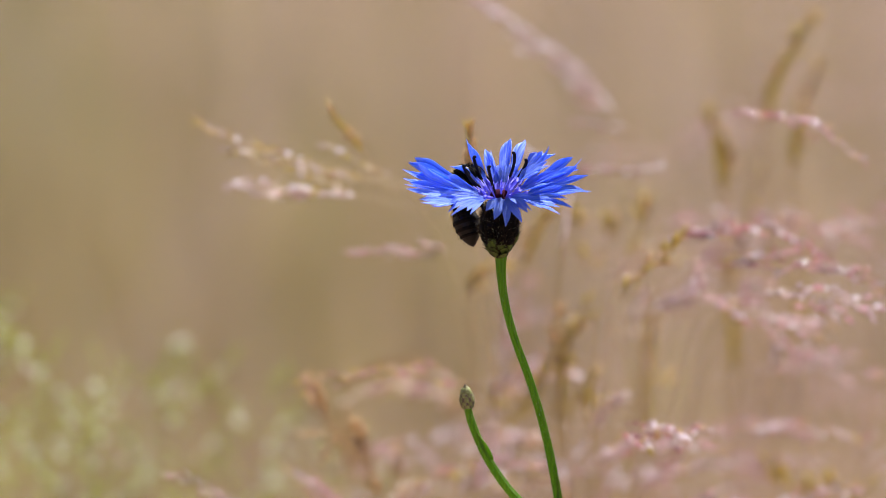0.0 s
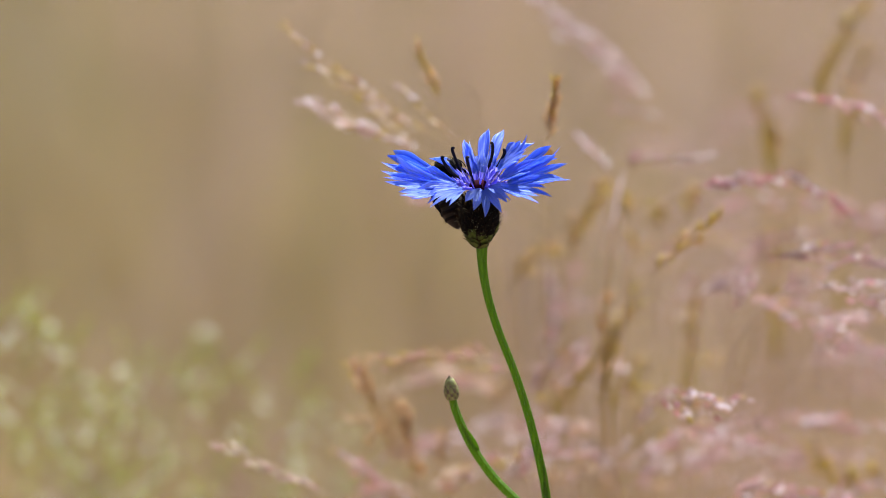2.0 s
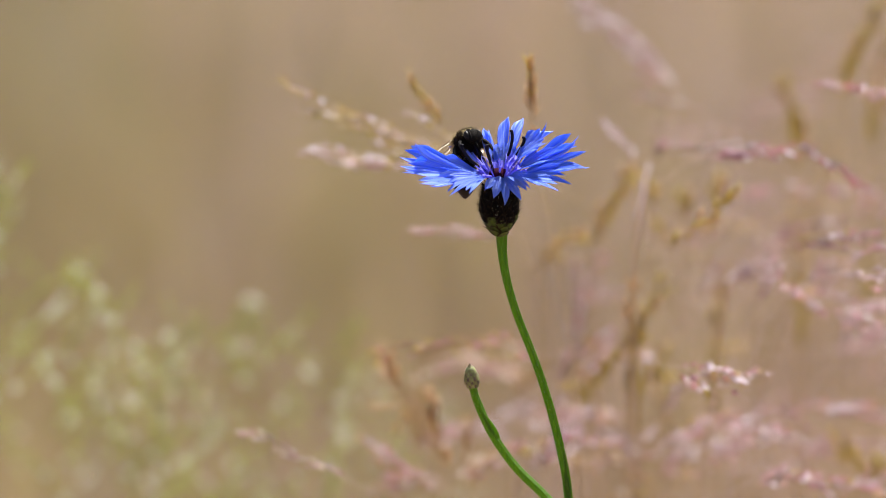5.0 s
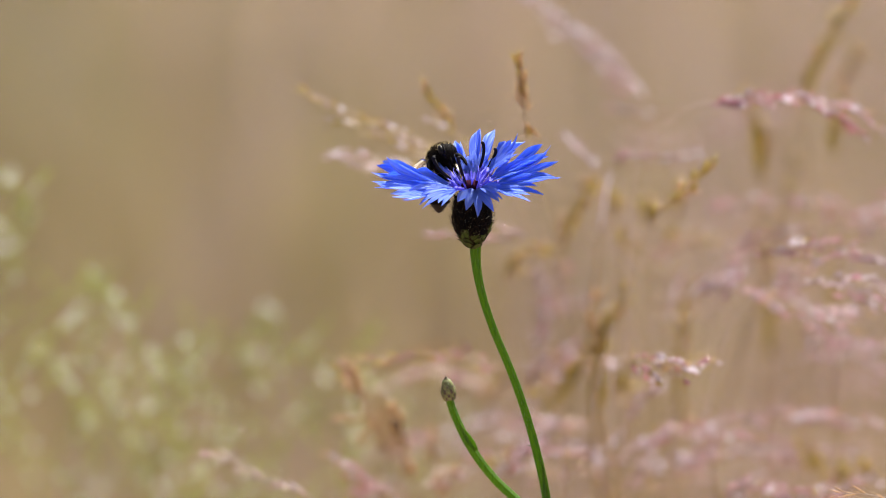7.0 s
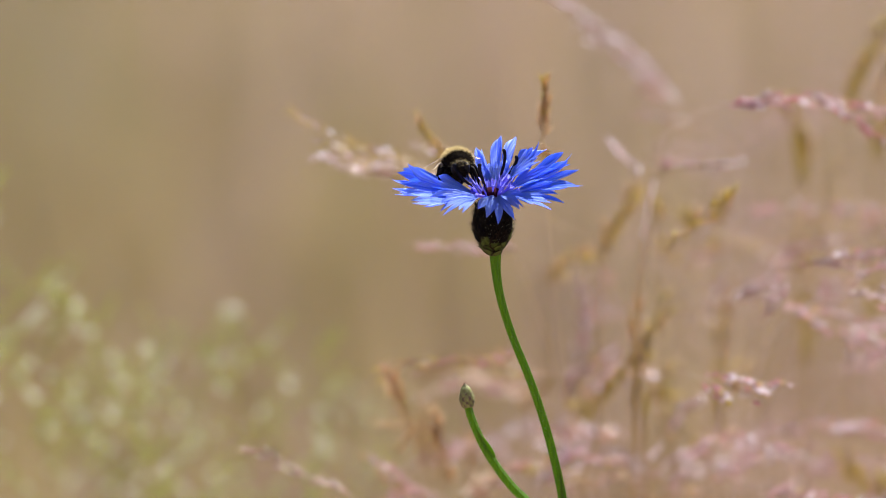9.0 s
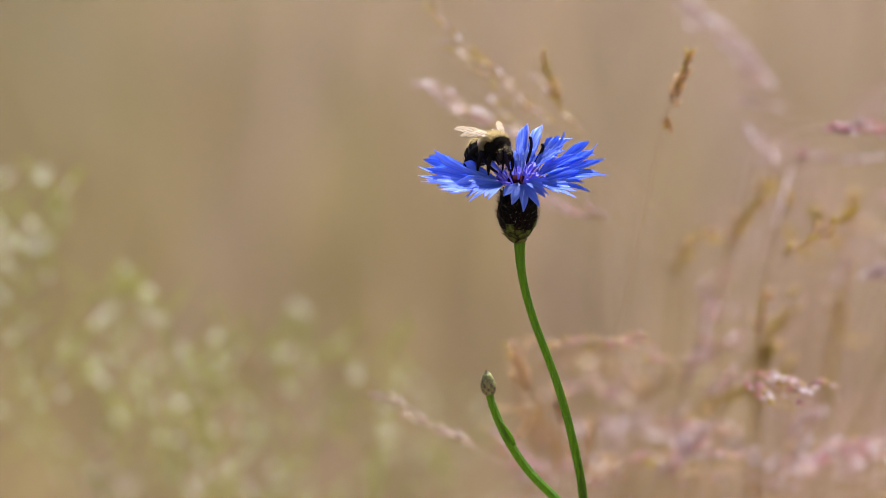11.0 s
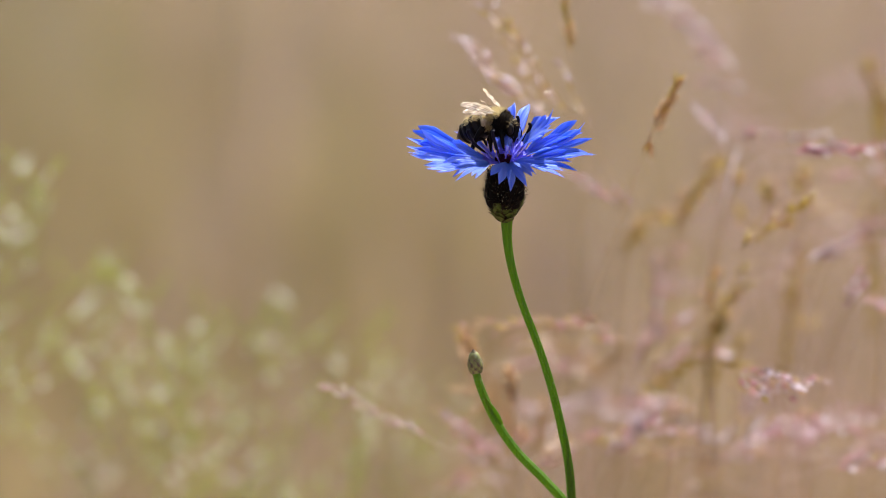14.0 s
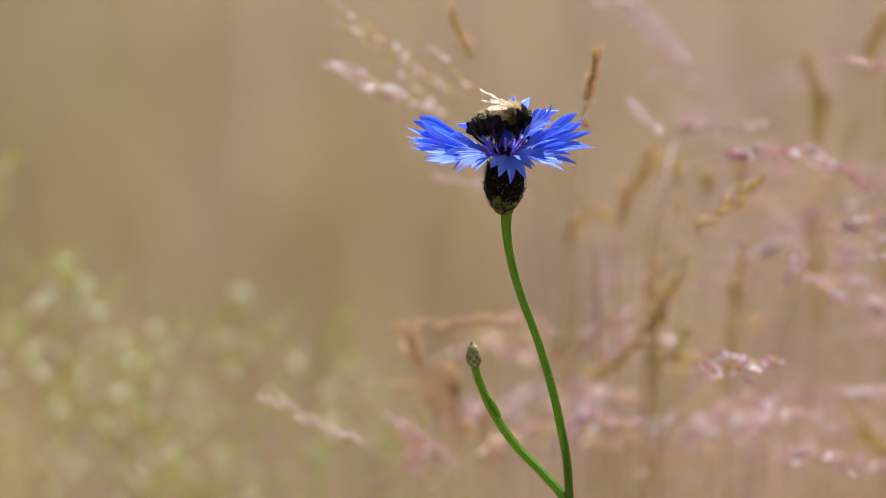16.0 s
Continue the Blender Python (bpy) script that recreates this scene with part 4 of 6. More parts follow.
SWAYING.append((panicle("grass_spike", "upright olive grass stalk", "grass", [(0.0538, 0.225, 0.4164), (0.0531, 0.225, 0.442), (0.0544, 0.225, 0.466), (0.0571, 0.225, 0.4834)], 0.0631, 3, 0.006, (OLIVE, BROWN,), CULM_GREEN, seed=142, thick=0.0005, grain=(0.004, 0.0012), fan=0.16, droop=0.0, start=0.8, per=0.0016, group='meadow grasses'), 1.0))
SWAYING.append((panicle("grass_panicle", "olive brown ripe grass panicle", "grass", [(0.0908, 0.149, 0.4365), (0.0936, 0.149, 0.4487), (0.0905, 0.149, 0.4564), (0.0875, 0.149, 0.461)], 0.0997, 6, 0.012, (OLIVE, OLIVE, BROWN,), CULM_GREEN, seed=143, thick=0.00017, grain=(0.0038, 0.0012), fan=0.25, group='meadow grasses'), 1.0))
SWAYING.append((panicle("grass_panicle", "olive brown ripe grass panicle", "grass", [(0.1027, 0.149, 0.4365), (0.1069, 0.149, 0.4518), (0.1009, 0.149, 0.4549)], 0.1116, 6, 0.012, (OLIVE, OLIVE, BROWN,), CULM_GREEN, seed=144, thick=0.00017, grain=(0.0038, 0.0012), fan=0.25, group='meadow grasses'), 1.0))
SWAYING.append((panicle("grass_panicle", "blurred pink grass panicle in the meadow", "grass", [(0.0014, 0.1045, 0.448), (0.0043, 0.1045, 0.4629), (0.0129, 0.1045, 0.4719), (0.0245, 0.1045, 0.4734)], 0.0101, 9, 0.013, (PINK, PALE, BROWN, RED, PINK, PALE, PINK, OLIVE, PINK, PALE, RED, PALE, PINK, GLINT_HUSK,), CULM_PINK, seed=145, start=0.3, thick=0.00015, per=0.0017, grain=(0.0026, 0.0008), fan=0.24, group='meadow grasses'), 1.0))
SWAYING.append((panicle("grass_panicle", "blurred pink grass panicle in the meadow", "grass", [(-0.0474, 0.19, 0.4254), (-0.0412, 0.19, 0.4364), (-0.0336, 0.19, 0.4411), (-0.0229, 0.19, 0.4427)], -0.0382, 8, 0.013, (PINK, PALE, BROWN, RED, PINK, PALE, PINK, OLIVE, PINK, PALE, RED, PALE, PINK, GLINT_HUSK,), CULM_PINK, seed=146, start=0.3, thick=0.00015, per=0.0017, grain=(0.0026, 0.0008), fan=0.24, group='meadow grasses'), 1.0))
awned_tip = panicle("grass_panicle", "thin dark grass tip with fine pale awns", "grass", [(0.1121, 0, 0.4758), (0.1039, 0, 0.482), (0.0958, 0, 0.4841), (0.089, 0, 0.4846)], 0.1148, 5, 0.007, (BROWN,), CULM_PINK, seed=147, lean=0.0, fan=0.25, grain=(0.004, 0.0004), start=0.4, thick=0.00016, group='meadow grasses')
SWAYING.append((panicle("grass_panicle", "pale pink feathery grass panicle", "grass", [(0.0662, 0.143, 0.481), (0.0751, 0.143, 0.4984), (0.0795, 0.143, 0.5037), (0.0909, 0.143, 0.5007), (0.1021, 0.143, 0.5031)], 0.075, 10, 0.01643416374542629, (PALE, PALE, PINK, BROWN, PALE, PINK, PALE, PINK, PALE, PINK, GLINT_HUSK,), CULM_PINK, seed=148, start=0.3, thick=0.00015, grain=(0.0026, 0.0011), fan=0.5, group='meadow grasses'), 1.0))
SWAYING.append((panicle("grass_panicle", "pale pink feathery grass panicle", "grass", [(0.1162, 0.1932, 0.4966), (0.1029, 0.1932, 0.5144), (0.0963, 0.1932, 0.5198), (0.08, 0.1932, 0.5224), (0.0638, 0.1932, 0.5179)], 0.1253, 10, 0.012887580223824118, (PALE, PALE, PINK, BROWN, PALE, PINK, PALE, PINK, PALE, PINK, GLINT_HUSK,), CULM_PINK, seed=149, start=0.3, thick=0.00015, grain=(0.0026, 0.0011), fan=0.5, group='meadow grasses'), 1.0))
SWAYING.append((panicle("grass_panicle", "blurred pink grass panicle in the meadow", "grass", [(0.108, 0.2374, 0.4116), (0.0953, 0.2374, 0.4302), (0.089, 0.2374, 0.4359), (0.0735, 0.2374, 0.4325), (0.0579, 0.2374, 0.4341)], 0.1175, 10, 0.013794408603054663, (PINK, PALE, BROWN, RED, PINK, PALE, PINK, OLIVE, PINK, PALE, RED, PALE, PINK, GLINT_HUSK,), CULM_PINK, seed=150, start=0.3, thick=0.00015, per=0.0017, grain=(0.0026, 0.0008), fan=0.24, group='meadow grasses'), 1.0))
SWAYING.append((panicle("grass_panicle", "pale pink feathery grass panicle", "grass", [(0.1049, 0.2755, 0.4046), (0.1148, 0.2755, 0.4236), (0.1198, 0.2755, 0.4294), (0.1326, 0.2755, 0.4269), (0.1454, 0.2755, 0.4278)], 0.1145, 10, 0.01909119784863422, (PALE, PALE, PINK, BROWN, PALE, PINK, PALE, PINK, PALE, PINK, GLINT_HUSK,), CULM_PINK, seed=151, start=0.3, thick=0.00015, grain=(0.0026, 0.0011), fan=0.5, group='meadow grasses'), 1.0))
SWAYING.append((panicle("grass_panicle", "blurred pink grass panicle in the meadow", "grass", [(0.1339, 0.1932, 0.4955), (0.1255, 0.1932, 0.5133), (0.1213, 0.1932, 0.5187), (0.1112, 0.1932, 0.5193), (0.1012, 0.1932, 0.5117)], 0.143, 10, 0.012896370170355591, (PINK, PALE, BROWN, RED, PINK, PALE, PINK, OLIVE, PINK, PALE, RED, PALE, PINK, GLINT_HUSK,), CULM_PINK, seed=152, start=0.3, thick=0.00015, per=0.0017, grain=(0.0026, 0.0008), fan=0.24, group='meadow grasses'), 1.0))
SWAYING.append((panicle("grass_panicle", "blurred pink grass panicle in the meadow", "grass", [(0.0829, 0.2349, 0.4806), (0.0922, 0.2349, 0.4989), (0.0969, 0.2349, 0.5044), (0.1087, 0.2349, 0.5074), (0.1207, 0.2349, 0.4972)], 0.0923, 10, 0.016006427114298137, (PINK, PALE, BROWN, RED, PINK, PALE, PINK, OLIVE, PINK, PALE, RED, PALE, PINK, GLINT_HUSK,), CULM_PINK, seed=153, start=0.3, thick=0.00015, per=0.0017, grain=(0.0026, 0.0008), fan=0.24, group='meadow grasses'), 1.0))
SWAYING.append((panicle("grass_panicle", "pale pink feathery grass panicle", "grass", [(0.0766, 0.1554, 0.4647), (0.0859, 0.1554, 0.4823), (0.0906, 0.1554, 0.4877), (0.1025, 0.1554, 0.4857), (0.1144, 0.1554, 0.4824)], 0.0855, 10, 0.01316285754278631, (PALE, PALE, PINK, BROWN, PALE, PINK, PALE, PINK, PALE, PINK, GLINT_HUSK,), CULM_PINK, seed=154, start=0.3, thick=0.00015, grain=(0.0026, 0.0011), fan=0.5, group='meadow grasses'), 1.0))
SWAYING.append((panicle("grass_panicle", "pale pink feathery grass panicle", "grass", [(0.1076, 0.1226, 0.4583), (0.1176, 0.1226, 0.4756), (0.1226, 0.1226, 0.4809), (0.1354, 0.1226, 0.4783), (0.1482, 0.1226, 0.4753)], 0.1164, 10, 0.017895059346847767, (PALE, PALE, PINK, BROWN, PALE, PINK, PALE, PINK, PALE, PINK, GLINT_HUSK,), CULM_PINK, seed=155, start=0.3, thick=0.00015, grain=(0.0026, 0.0011), fan=0.5, group='meadow grasses'), 1.0))
SWAYING.append((panicle("grass_panicle", "far pale pink grass panicle in the meadow", "grass", [(0.0907, 0.7638, 0.4145), (0.1047, 0.7638, 0.4382), (0.1117, 0.7638, 0.4454), (0.1295, 0.7638, 0.4482), (0.1474, 0.7638, 0.4392)], 0.1029, 9, 0.02043030744314162, (PALE, PALE, PINK, BROWN, PALE, PINK, PALE, PINK, PALE, PINK, GLINT_HUSK,), CULM_PINK, seed=156, start=0.3, thick=0.00015, grain=(0.0026, 0.0011), fan=0.5, group='meadow grasses'), 1.0))
SWAYING.append((panicle("grass_panicle", "far pale pink grass panicle in the meadow", "grass", [(0.0944, 0.6713, 0.3512), (0.0857, 0.6713, 0.3743), (0.0815, 0.6713, 0.3813), (0.071, 0.6713, 0.3828), (0.0607, 0.6713, 0.3726)], 0.1061, 9, 0.02584139826637271, (PALE, PALE, PINK, BROWN, PALE, PINK, PALE, PINK, PALE, PINK, GLINT_HUSK,), CULM_PINK, seed=157, start=0.3, thick=0.00015, grain=(0.0026, 0.0011), fan=0.5, group='meadow grasses'), 1.0))
SWAYING.append((panicle("grass_panicle", "far pale pink grass panicle in the meadow", "grass", [(0.1178, 0.8029, 0.3569), (0.1043, 0.8029, 0.3812), (0.0976, 0.8029, 0.3886), (0.0811, 0.8029, 0.3899), (0.0647, 0.8029, 0.3822)], 0.1302, 9, 0.02000614936899934, (PALE, PALE, PINK, BROWN, PALE, PINK, PALE, PINK, PALE, PINK, GLINT_HUSK,), CULM_PINK, seed=158, start=0.3, thick=0.00015, grain=(0.0026, 0.0011), fan=0.5, group='meadow grasses'), 1.0))
SWAYING.append((panicle("grass_panicle", "far pale pink grass panicle in the meadow", "grass", [(0.0328, 0.5647, 0.4317), (0.0419, 0.5647, 0.4534), (0.0464, 0.5647, 0.46), (0.0579, 0.5647, 0.4621), (0.0695, 0.5647, 0.4552)], 0.0439, 9, 0.02055163718949192, (PALE, PALE, PINK, BROWN, PALE, PINK, PALE, PINK, PALE, PINK, GLINT_HUSK,), CULM_PINK, seed=159, start=0.3, thick=0.00015, grain=(0.0026, 0.0011), fan=0.5, group='meadow grasses'), 1.0))
SWAYING.append((panicle("grass_panicle", "far pale pink grass panicle in the meadow", "grass", [(0.0636, 0.6175, 0.3783), (0.0753, 0.6175, 0.4008), (0.0812, 0.6175, 0.4076), (0.0961, 0.6175, 0.4101), (0.1111, 0.6175, 0.4005)], 0.075, 9, 0.02425007020293571, (PALE, PALE, PINK, BROWN, PALE, PINK, PALE, PINK, PALE, PINK, GLINT_HUSK,), CULM_PINK, seed=160, start=0.3, thick=0.00015, grain=(0.0026, 0.0011), fan=0.5, group='meadow grasses'), 1.0))
SWAYING.append((panicle("grass_panicle", "far pale pink grass panicle in the meadow", "grass", [(0.0428, 0.6083, 0.3297), (0.0561, 0.6083, 0.3524), (0.0627, 0.6083, 0.3592), (0.0795, 0.6083, 0.3587), (0.0963, 0.6083, 0.3579)], 0.0542, 9, 0.022902974350084346, (PALE, PALE, PINK, BROWN, PALE, PINK, PALE, PINK, PALE, PINK, GLINT_HUSK,), CULM_PINK, seed=161, start=0.3, thick=0.00015, grain=(0.0026, 0.0011), fan=0.5, group='meadow grasses'), 1.0))
SWAYING.append((panicle("grass_panicle", "far pale pink grass panicle in the meadow", "grass", [(0.0999, 0.4848, 0.372), (0.1083, 0.4848, 0.3932), (0.1126, 0.4848, 0.3997), (0.1233, 0.4848, 0.4028), (0.1342, 0.4848, 0.3986)], 0.1107, 9, 0.021483193115284648, (PALE, PALE, PINK, BROWN, PALE, PINK, PALE, PINK, PALE, PINK, GLINT_HUSK,), CULM_PINK, seed=162, start=0.3, thick=0.00015, grain=(0.0026, 0.0011), fan=0.5, group='meadow grasses'), 1.0))
SWAYING.append((panicle("grass_panicle", "far pale pink grass panicle in the meadow", "grass", [(0.0245, 0.7365, 0.3651), (0.0364, 0.7365, 0.3888), (0.0423, 0.7365, 0.396), (0.0573, 0.7365, 0.3913), (0.0723, 0.7365, 0.3924)], 0.0366, 9, 0.021406445092031105, (PALE, PALE, PINK, BROWN, PALE, PINK, PALE, PINK, PALE, PINK, GLINT_HUSK,), CULM_PINK, seed=163, start=0.3, thick=0.00015, grain=(0.0026, 0.0011), fan=0.5, group='meadow grasses'), 1.0))
SWAYING.append((panicle("grass_panicle", "far pale pink grass panicle in the meadow", "grass", [(0.1109, 0.5038, 0.4546), (0.1018, 0.5038, 0.4756), (0.0973, 0.5038, 0.482), (0.0862, 0.5038, 0.4855), (0.0752, 0.5038, 0.4781)], 0.1217, 9, 0.021425205670583536, (PALE, PALE, PINK, BROWN, PALE, PINK, PALE, PINK, PALE, PINK, GLINT_HUSK,), CULM_PINK, seed=164, start=0.3, thick=0.00015, grain=(0.0026, 0.0011), fan=0.5, group='meadow grasses'), 1.0))
HERBS.append((panicle("meadow_herb", "soft green meadow herb with pale bits for leaf glints", "herb", [(-0.1633, 0.239, 0.4284), (-0.1596, 0.239, 0.4607), (-0.1567, 0.239, 0.4919), (-0.1571, 0.239, 0.5181)], -0.1649, 19, 0.034, (HERB, HERB, HERB, HERB, HERB, HERB, HERB, HERB_GLINT,), HERB, seed=165, grain=(0.0022, 0.0014), fan=1.0, thick=0.0001, per=0.0023, droop=0.0, start=0.1, piece='leaf', group='meadow herbs'), 1.0))
HERBS.append((panicle("meadow_herb", "soft green meadow herb with pale bits for leaf glints", "herb", [(-0.1537, 0.3249, 0.3862), (-0.1499, 0.3249, 0.4202), (-0.147, 0.3249, 0.4501), (-0.1474, 0.3249, 0.4741)], -0.1554, 19, 0.036, (HERB, HERB, HERB, HERB, HERB, HERB, HERB, HERB_GLINT,), HERB, seed=166, grain=(0.0022, 0.0014), fan=1.0, thick=0.0001, per=0.0023, droop=0.0, start=0.1, piece='leaf', group='meadow herbs'), 1.0))
HERBS.append((panicle("meadow_herb", "soft green meadow herb with pale bits for leaf glints", "herb", [(-0.1319, 0.2554, 0.3981), (-0.1283, 0.2554, 0.4309), (-0.1256, 0.2554, 0.4575), (-0.1261, 0.2554, 0.4779)], -0.1335, 18, 0.034, (HERB, HERB, HERB, HERB, HERB, HERB, HERB, HERB_GLINT,), HERB, seed=167, grain=(0.0022, 0.0014), fan=1.0, thick=0.0001, per=0.0023, droop=0.0, start=0.1, piece='leaf', group='meadow herbs'), 1.0))
HERBS.append((panicle("meadow_herb", "soft green meadow herb with pale bits for leaf glints", "herb", [(-0.1153, 0.2671, 0.3884), (-0.1117, 0.2671, 0.4214), (-0.1091, 0.2671, 0.4453), (-0.1097, 0.2671, 0.4623)], -0.1169, 18, 0.036, (HERB, HERB, HERB, HERB, HERB, HERB, HERB, HERB_GLINT,), HERB, seed=168, grain=(0.0022, 0.0014), fan=1.0, thick=0.0001, per=0.0023, droop=0.0, start=0.1, piece='leaf', group='meadow herbs'), 1.0))
HERBS.append((panicle("meadow_herb", "soft green meadow herb with pale bits for leaf glints", "herb", [(-0.1049, 0.3069, 0.3741), (-0.1013, 0.3069, 0.408), (-0.0985, 0.3069, 0.4354), (-0.0991, 0.3069, 0.4565)], -0.1065, 19, 0.034, (HERB, HERB, HERB, HERB, HERB, HERB, HERB, HERB_GLINT,), HERB, seed=169, grain=(0.0022, 0.0014), fan=1.0, thick=0.0001, per=0.0023, droop=0.0, start=0.1, piece='leaf', group='meadow herbs'), 1.0))
HERBS.append((panicle("meadow_herb", "soft green meadow herb with pale bits for leaf glints", "herb", [(-0.0892, 0.2873, 0.3728), (-0.0857, 0.2873, 0.4063), (-0.083, 0.2873, 0.4387), (-0.0836, 0.2873, 0.466)], -0.0908, 21, 0.036, (HERB, HERB, HERB, HERB, HERB, HERB, HERB, HERB_GLINT,), HERB, seed=170, grain=(0.0022, 0.0014), fan=1.0, thick=0.0001, per=0.0023, droop=0.0, start=0.1, piece='leaf', group='meadow herbs'), 1.0))
HERBS.append((panicle("meadow_herb", "soft green meadow herb with pale bits for leaf glints", "herb", [(-0.0727, 0.2812, 0.3679), (-0.0693, 0.2812, 0.4013), (-0.0667, 0.2812, 0.4336), (-0.0673, 0.2812, 0.4608)], -0.0744, 18, 0.036, (HERB, HERB, HERB, HERB, HERB, HERB, HERB, HERB_GLINT,), HERB, seed=171, grain=(0.0022, 0.0014), fan=1.0, thick=0.0001, per=0.0023, droop=0.0, start=0.1, piece='leaf', group='meadow herbs'), 1.0))
HERBS.append((panicle("meadow_herb", "soft green meadow herb with pale bits for leaf glints", "herb", [(-0.0621, 0.3971, 0.3298), (-0.0584, 0.3971, 0.3655), (-0.0557, 0.3971, 0.3976), (-0.0565, 0.3971, 0.4237)], -0.0638, 17, 0.034, (HERB, HERB, HERB, HERB, HERB, HERB, HERB, HERB_GLINT,), HERB, seed=172, grain=(0.0022, 0.0014), fan=1.0, thick=0.0001, per=0.0023, droop=0.0, start=0.1, piece='leaf', group='meadow herbs'), 1.0))
HERBS.append((panicle("meadow_herb", "soft green meadow herb with pale bits for leaf glints", "herb", [(-0.1232, 0.2394, 0.3746), (-0.1196, 0.2394, 0.4073), (-0.1169, 0.2394, 0.4346), (-0.1174, 0.2394, 0.4558)], -0.1248, 16, 0.03, (HERB, HERB, HERB, HERB, HERB, HERB, HERB, HERB_GLINT,), HERB, seed=173, grain=(0.0022, 0.0014), fan=1.0, thick=0.0001, per=0.0023, droop=0.0, start=0.1, piece='leaf', group='meadow herbs'), 1.0))
HERBS.append((panicle("meadow_herb", "soft green meadow herb with pale bits for leaf glints", "herb", [(-0.1819, 0.2953, 0.4041), (-0.178, 0.2953, 0.4375), (-0.1749, 0.2953, 0.4735), (-0.1751, 0.2953, 0.5051)], -0.1835, 21, 0.04, (HERB, HERB, HERB, HERB, HERB, HERB, HERB, HERB_GLINT,), HERB, seed=174, grain=(0.0022, 0.0014), fan=1.0, thick=0.0001, per=0.0023, droop=0.0, start=0.1, piece='leaf', group='meadow herbs'), 1.0))
HERBS.append((panicle("meadow_herb", "soft green meadow herb with pale bits for leaf glints", "herb", [(-0.047, 0.4151, 0.3192), (-0.0434, 0.4151, 0.3553), (-0.0407, 0.4151, 0.3854), (-0.0415, 0.4151, 0.4089)], -0.0488, 15, 0.034, (HERB, HERB, HERB, HERB, HERB, HERB, HERB, HERB_GLINT,), HERB, seed=175, grain=(0.0022, 0.0014), fan=1.0, thick=0.0001, per=0.0023, droop=0.0, start=0.1, piece='leaf', group='meadow herbs'), 1.0))
HERBS.append((panicle("meadow_herb", "soft green meadow herb with pale bits for leaf glints", "herb", [(-0.2008, 0.3192, 0.3978), (-0.1968, 0.3192, 0.4317), (-0.1936, 0.3192, 0.4704), (-0.1937, 0.3192, 0.5052)], -0.2025, 21, 0.04, (HERB, HERB, HERB, HERB, HERB, HERB, HERB, HERB_GLINT,), HERB, seed=176, grain=(0.0022, 0.0014), fan=1.0, thick=0.0001, per=0.0023, droop=0.0, start=0.1, piece='leaf', group='meadow herbs'), 1.0))
SWAYING.append((panicle("grass_panicle", "slender mauve grass spray, soft and feathery", "grass", [(0.0135, 0.1805, 0.4592), (0.0147, 0.1805, 0.4748), (0.0172, 0.1805, 0.4902), (0.0179, 0.1805, 0.5026)], 0.0226, 9, 0.012, (PALE, PALE, PINK, BROWN, PALE, PINK, PALE, PINK, PALE, PINK, GLINT_HUSK,), CULM_PINK, seed=177, start=0.35, thick=0.00015, grain=(0.003, 0.0008), fan=0.18, per=0.0018, group='meadow grasses'), 1.0))
SWAYING.append((panicle("grass_panicle", "slender mauve grass spray, soft and feathery", "grass", [(0.0104, 0.1615, 0.4577), (0.0119, 0.1615, 0.47), (0.0171, 0.1615, 0.4808), (0.0252, 0.1615, 0.4884)], 0.0194, 9, 0.012, (PALE, PALE, PINK, BROWN, PALE, PINK, PALE, PINK, PALE, PINK, GLINT_HUSK,), CULM_PINK, seed=178, start=0.35, thick=0.00015, grain=(0.003, 0.0008), fan=0.18, per=0.0018, group='meadow grasses'), 1.0))
SWAYING.append((panicle("grass_panicle", "slender mauve grass spray, soft and feathery", "grass", [(0.0372, 0.152, 0.4448), (0.0476, 0.152, 0.454), (0.0609, 0.152, 0.4602), (0.0742, 0.152, 0.4648)], 0.0461, 9, 0.012, (PALE, PALE, PINK, BROWN, PALE, PINK, PALE, PINK, PALE, PINK, GLINT_HUSK,), CULM_PINK, seed=179, start=0.35, thick=0.00015, grain=(0.003, 0.0008), fan=0.18, per=0.0018, group='meadow grasses'), 1.0))
SWAYING.append((panicle("grass_panicle", "slender mauve grass spray, soft and feathery", "grass", [(0.0281, 0.1425, 0.4564), (0.0369, 0.1425, 0.467), (0.0412, 0.1425, 0.4747), (0.0471, 0.1425, 0.4792)], 0.0369, 9, 0.012, (PALE, PALE, PINK, BROWN, PALE, PINK, PALE, PINK, PALE, PINK, GLINT_HUSK,), CULM_PINK, seed=180, start=0.35, thick=0.00015, grain=(0.003, 0.0008), fan=0.18, per=0.0018, group='meadow grasses'), 1.0))
SWAYING.append((panicle("grass_panicle", "slender mauve grass spray, soft and feathery", "grass", [(0.0561, 0.1805, 0.4375), (0.0696, 0.1805, 0.45), (0.0831, 0.1805, 0.4531), (0.1013, 0.1805, 0.4547)], 0.0651, 9, 0.012, (PALE, PALE, PINK, BROWN, PALE, PINK, PALE, PINK, PALE, PINK, GLINT_HUSK,), CULM_PINK, seed=181, start=0.35, thick=0.00015, grain=(0.003, 0.0008), fan=0.18, per=0.0018, group='meadow grasses'), 1.0))
SWAYING.append((panicle("grass_panicle", "slender mauve grass spray, soft and feathery", "grass", [(0.066, 0.209, 0.4618), (0.0812, 0.209, 0.4713), (0.0965, 0.209, 0.4745), (0.1118, 0.209, 0.4761)], 0.0752, 9, 0.012, (PALE, PALE, PINK, BROWN, PALE, PINK, PALE, PINK, PALE, PINK, GLINT_HUSK,), CULM_PINK, seed=182, start=0.35, thick=0.00015, grain=(0.003, 0.0008), fan=0.18, per=0.0018, group='meadow grasses'), 1.0))
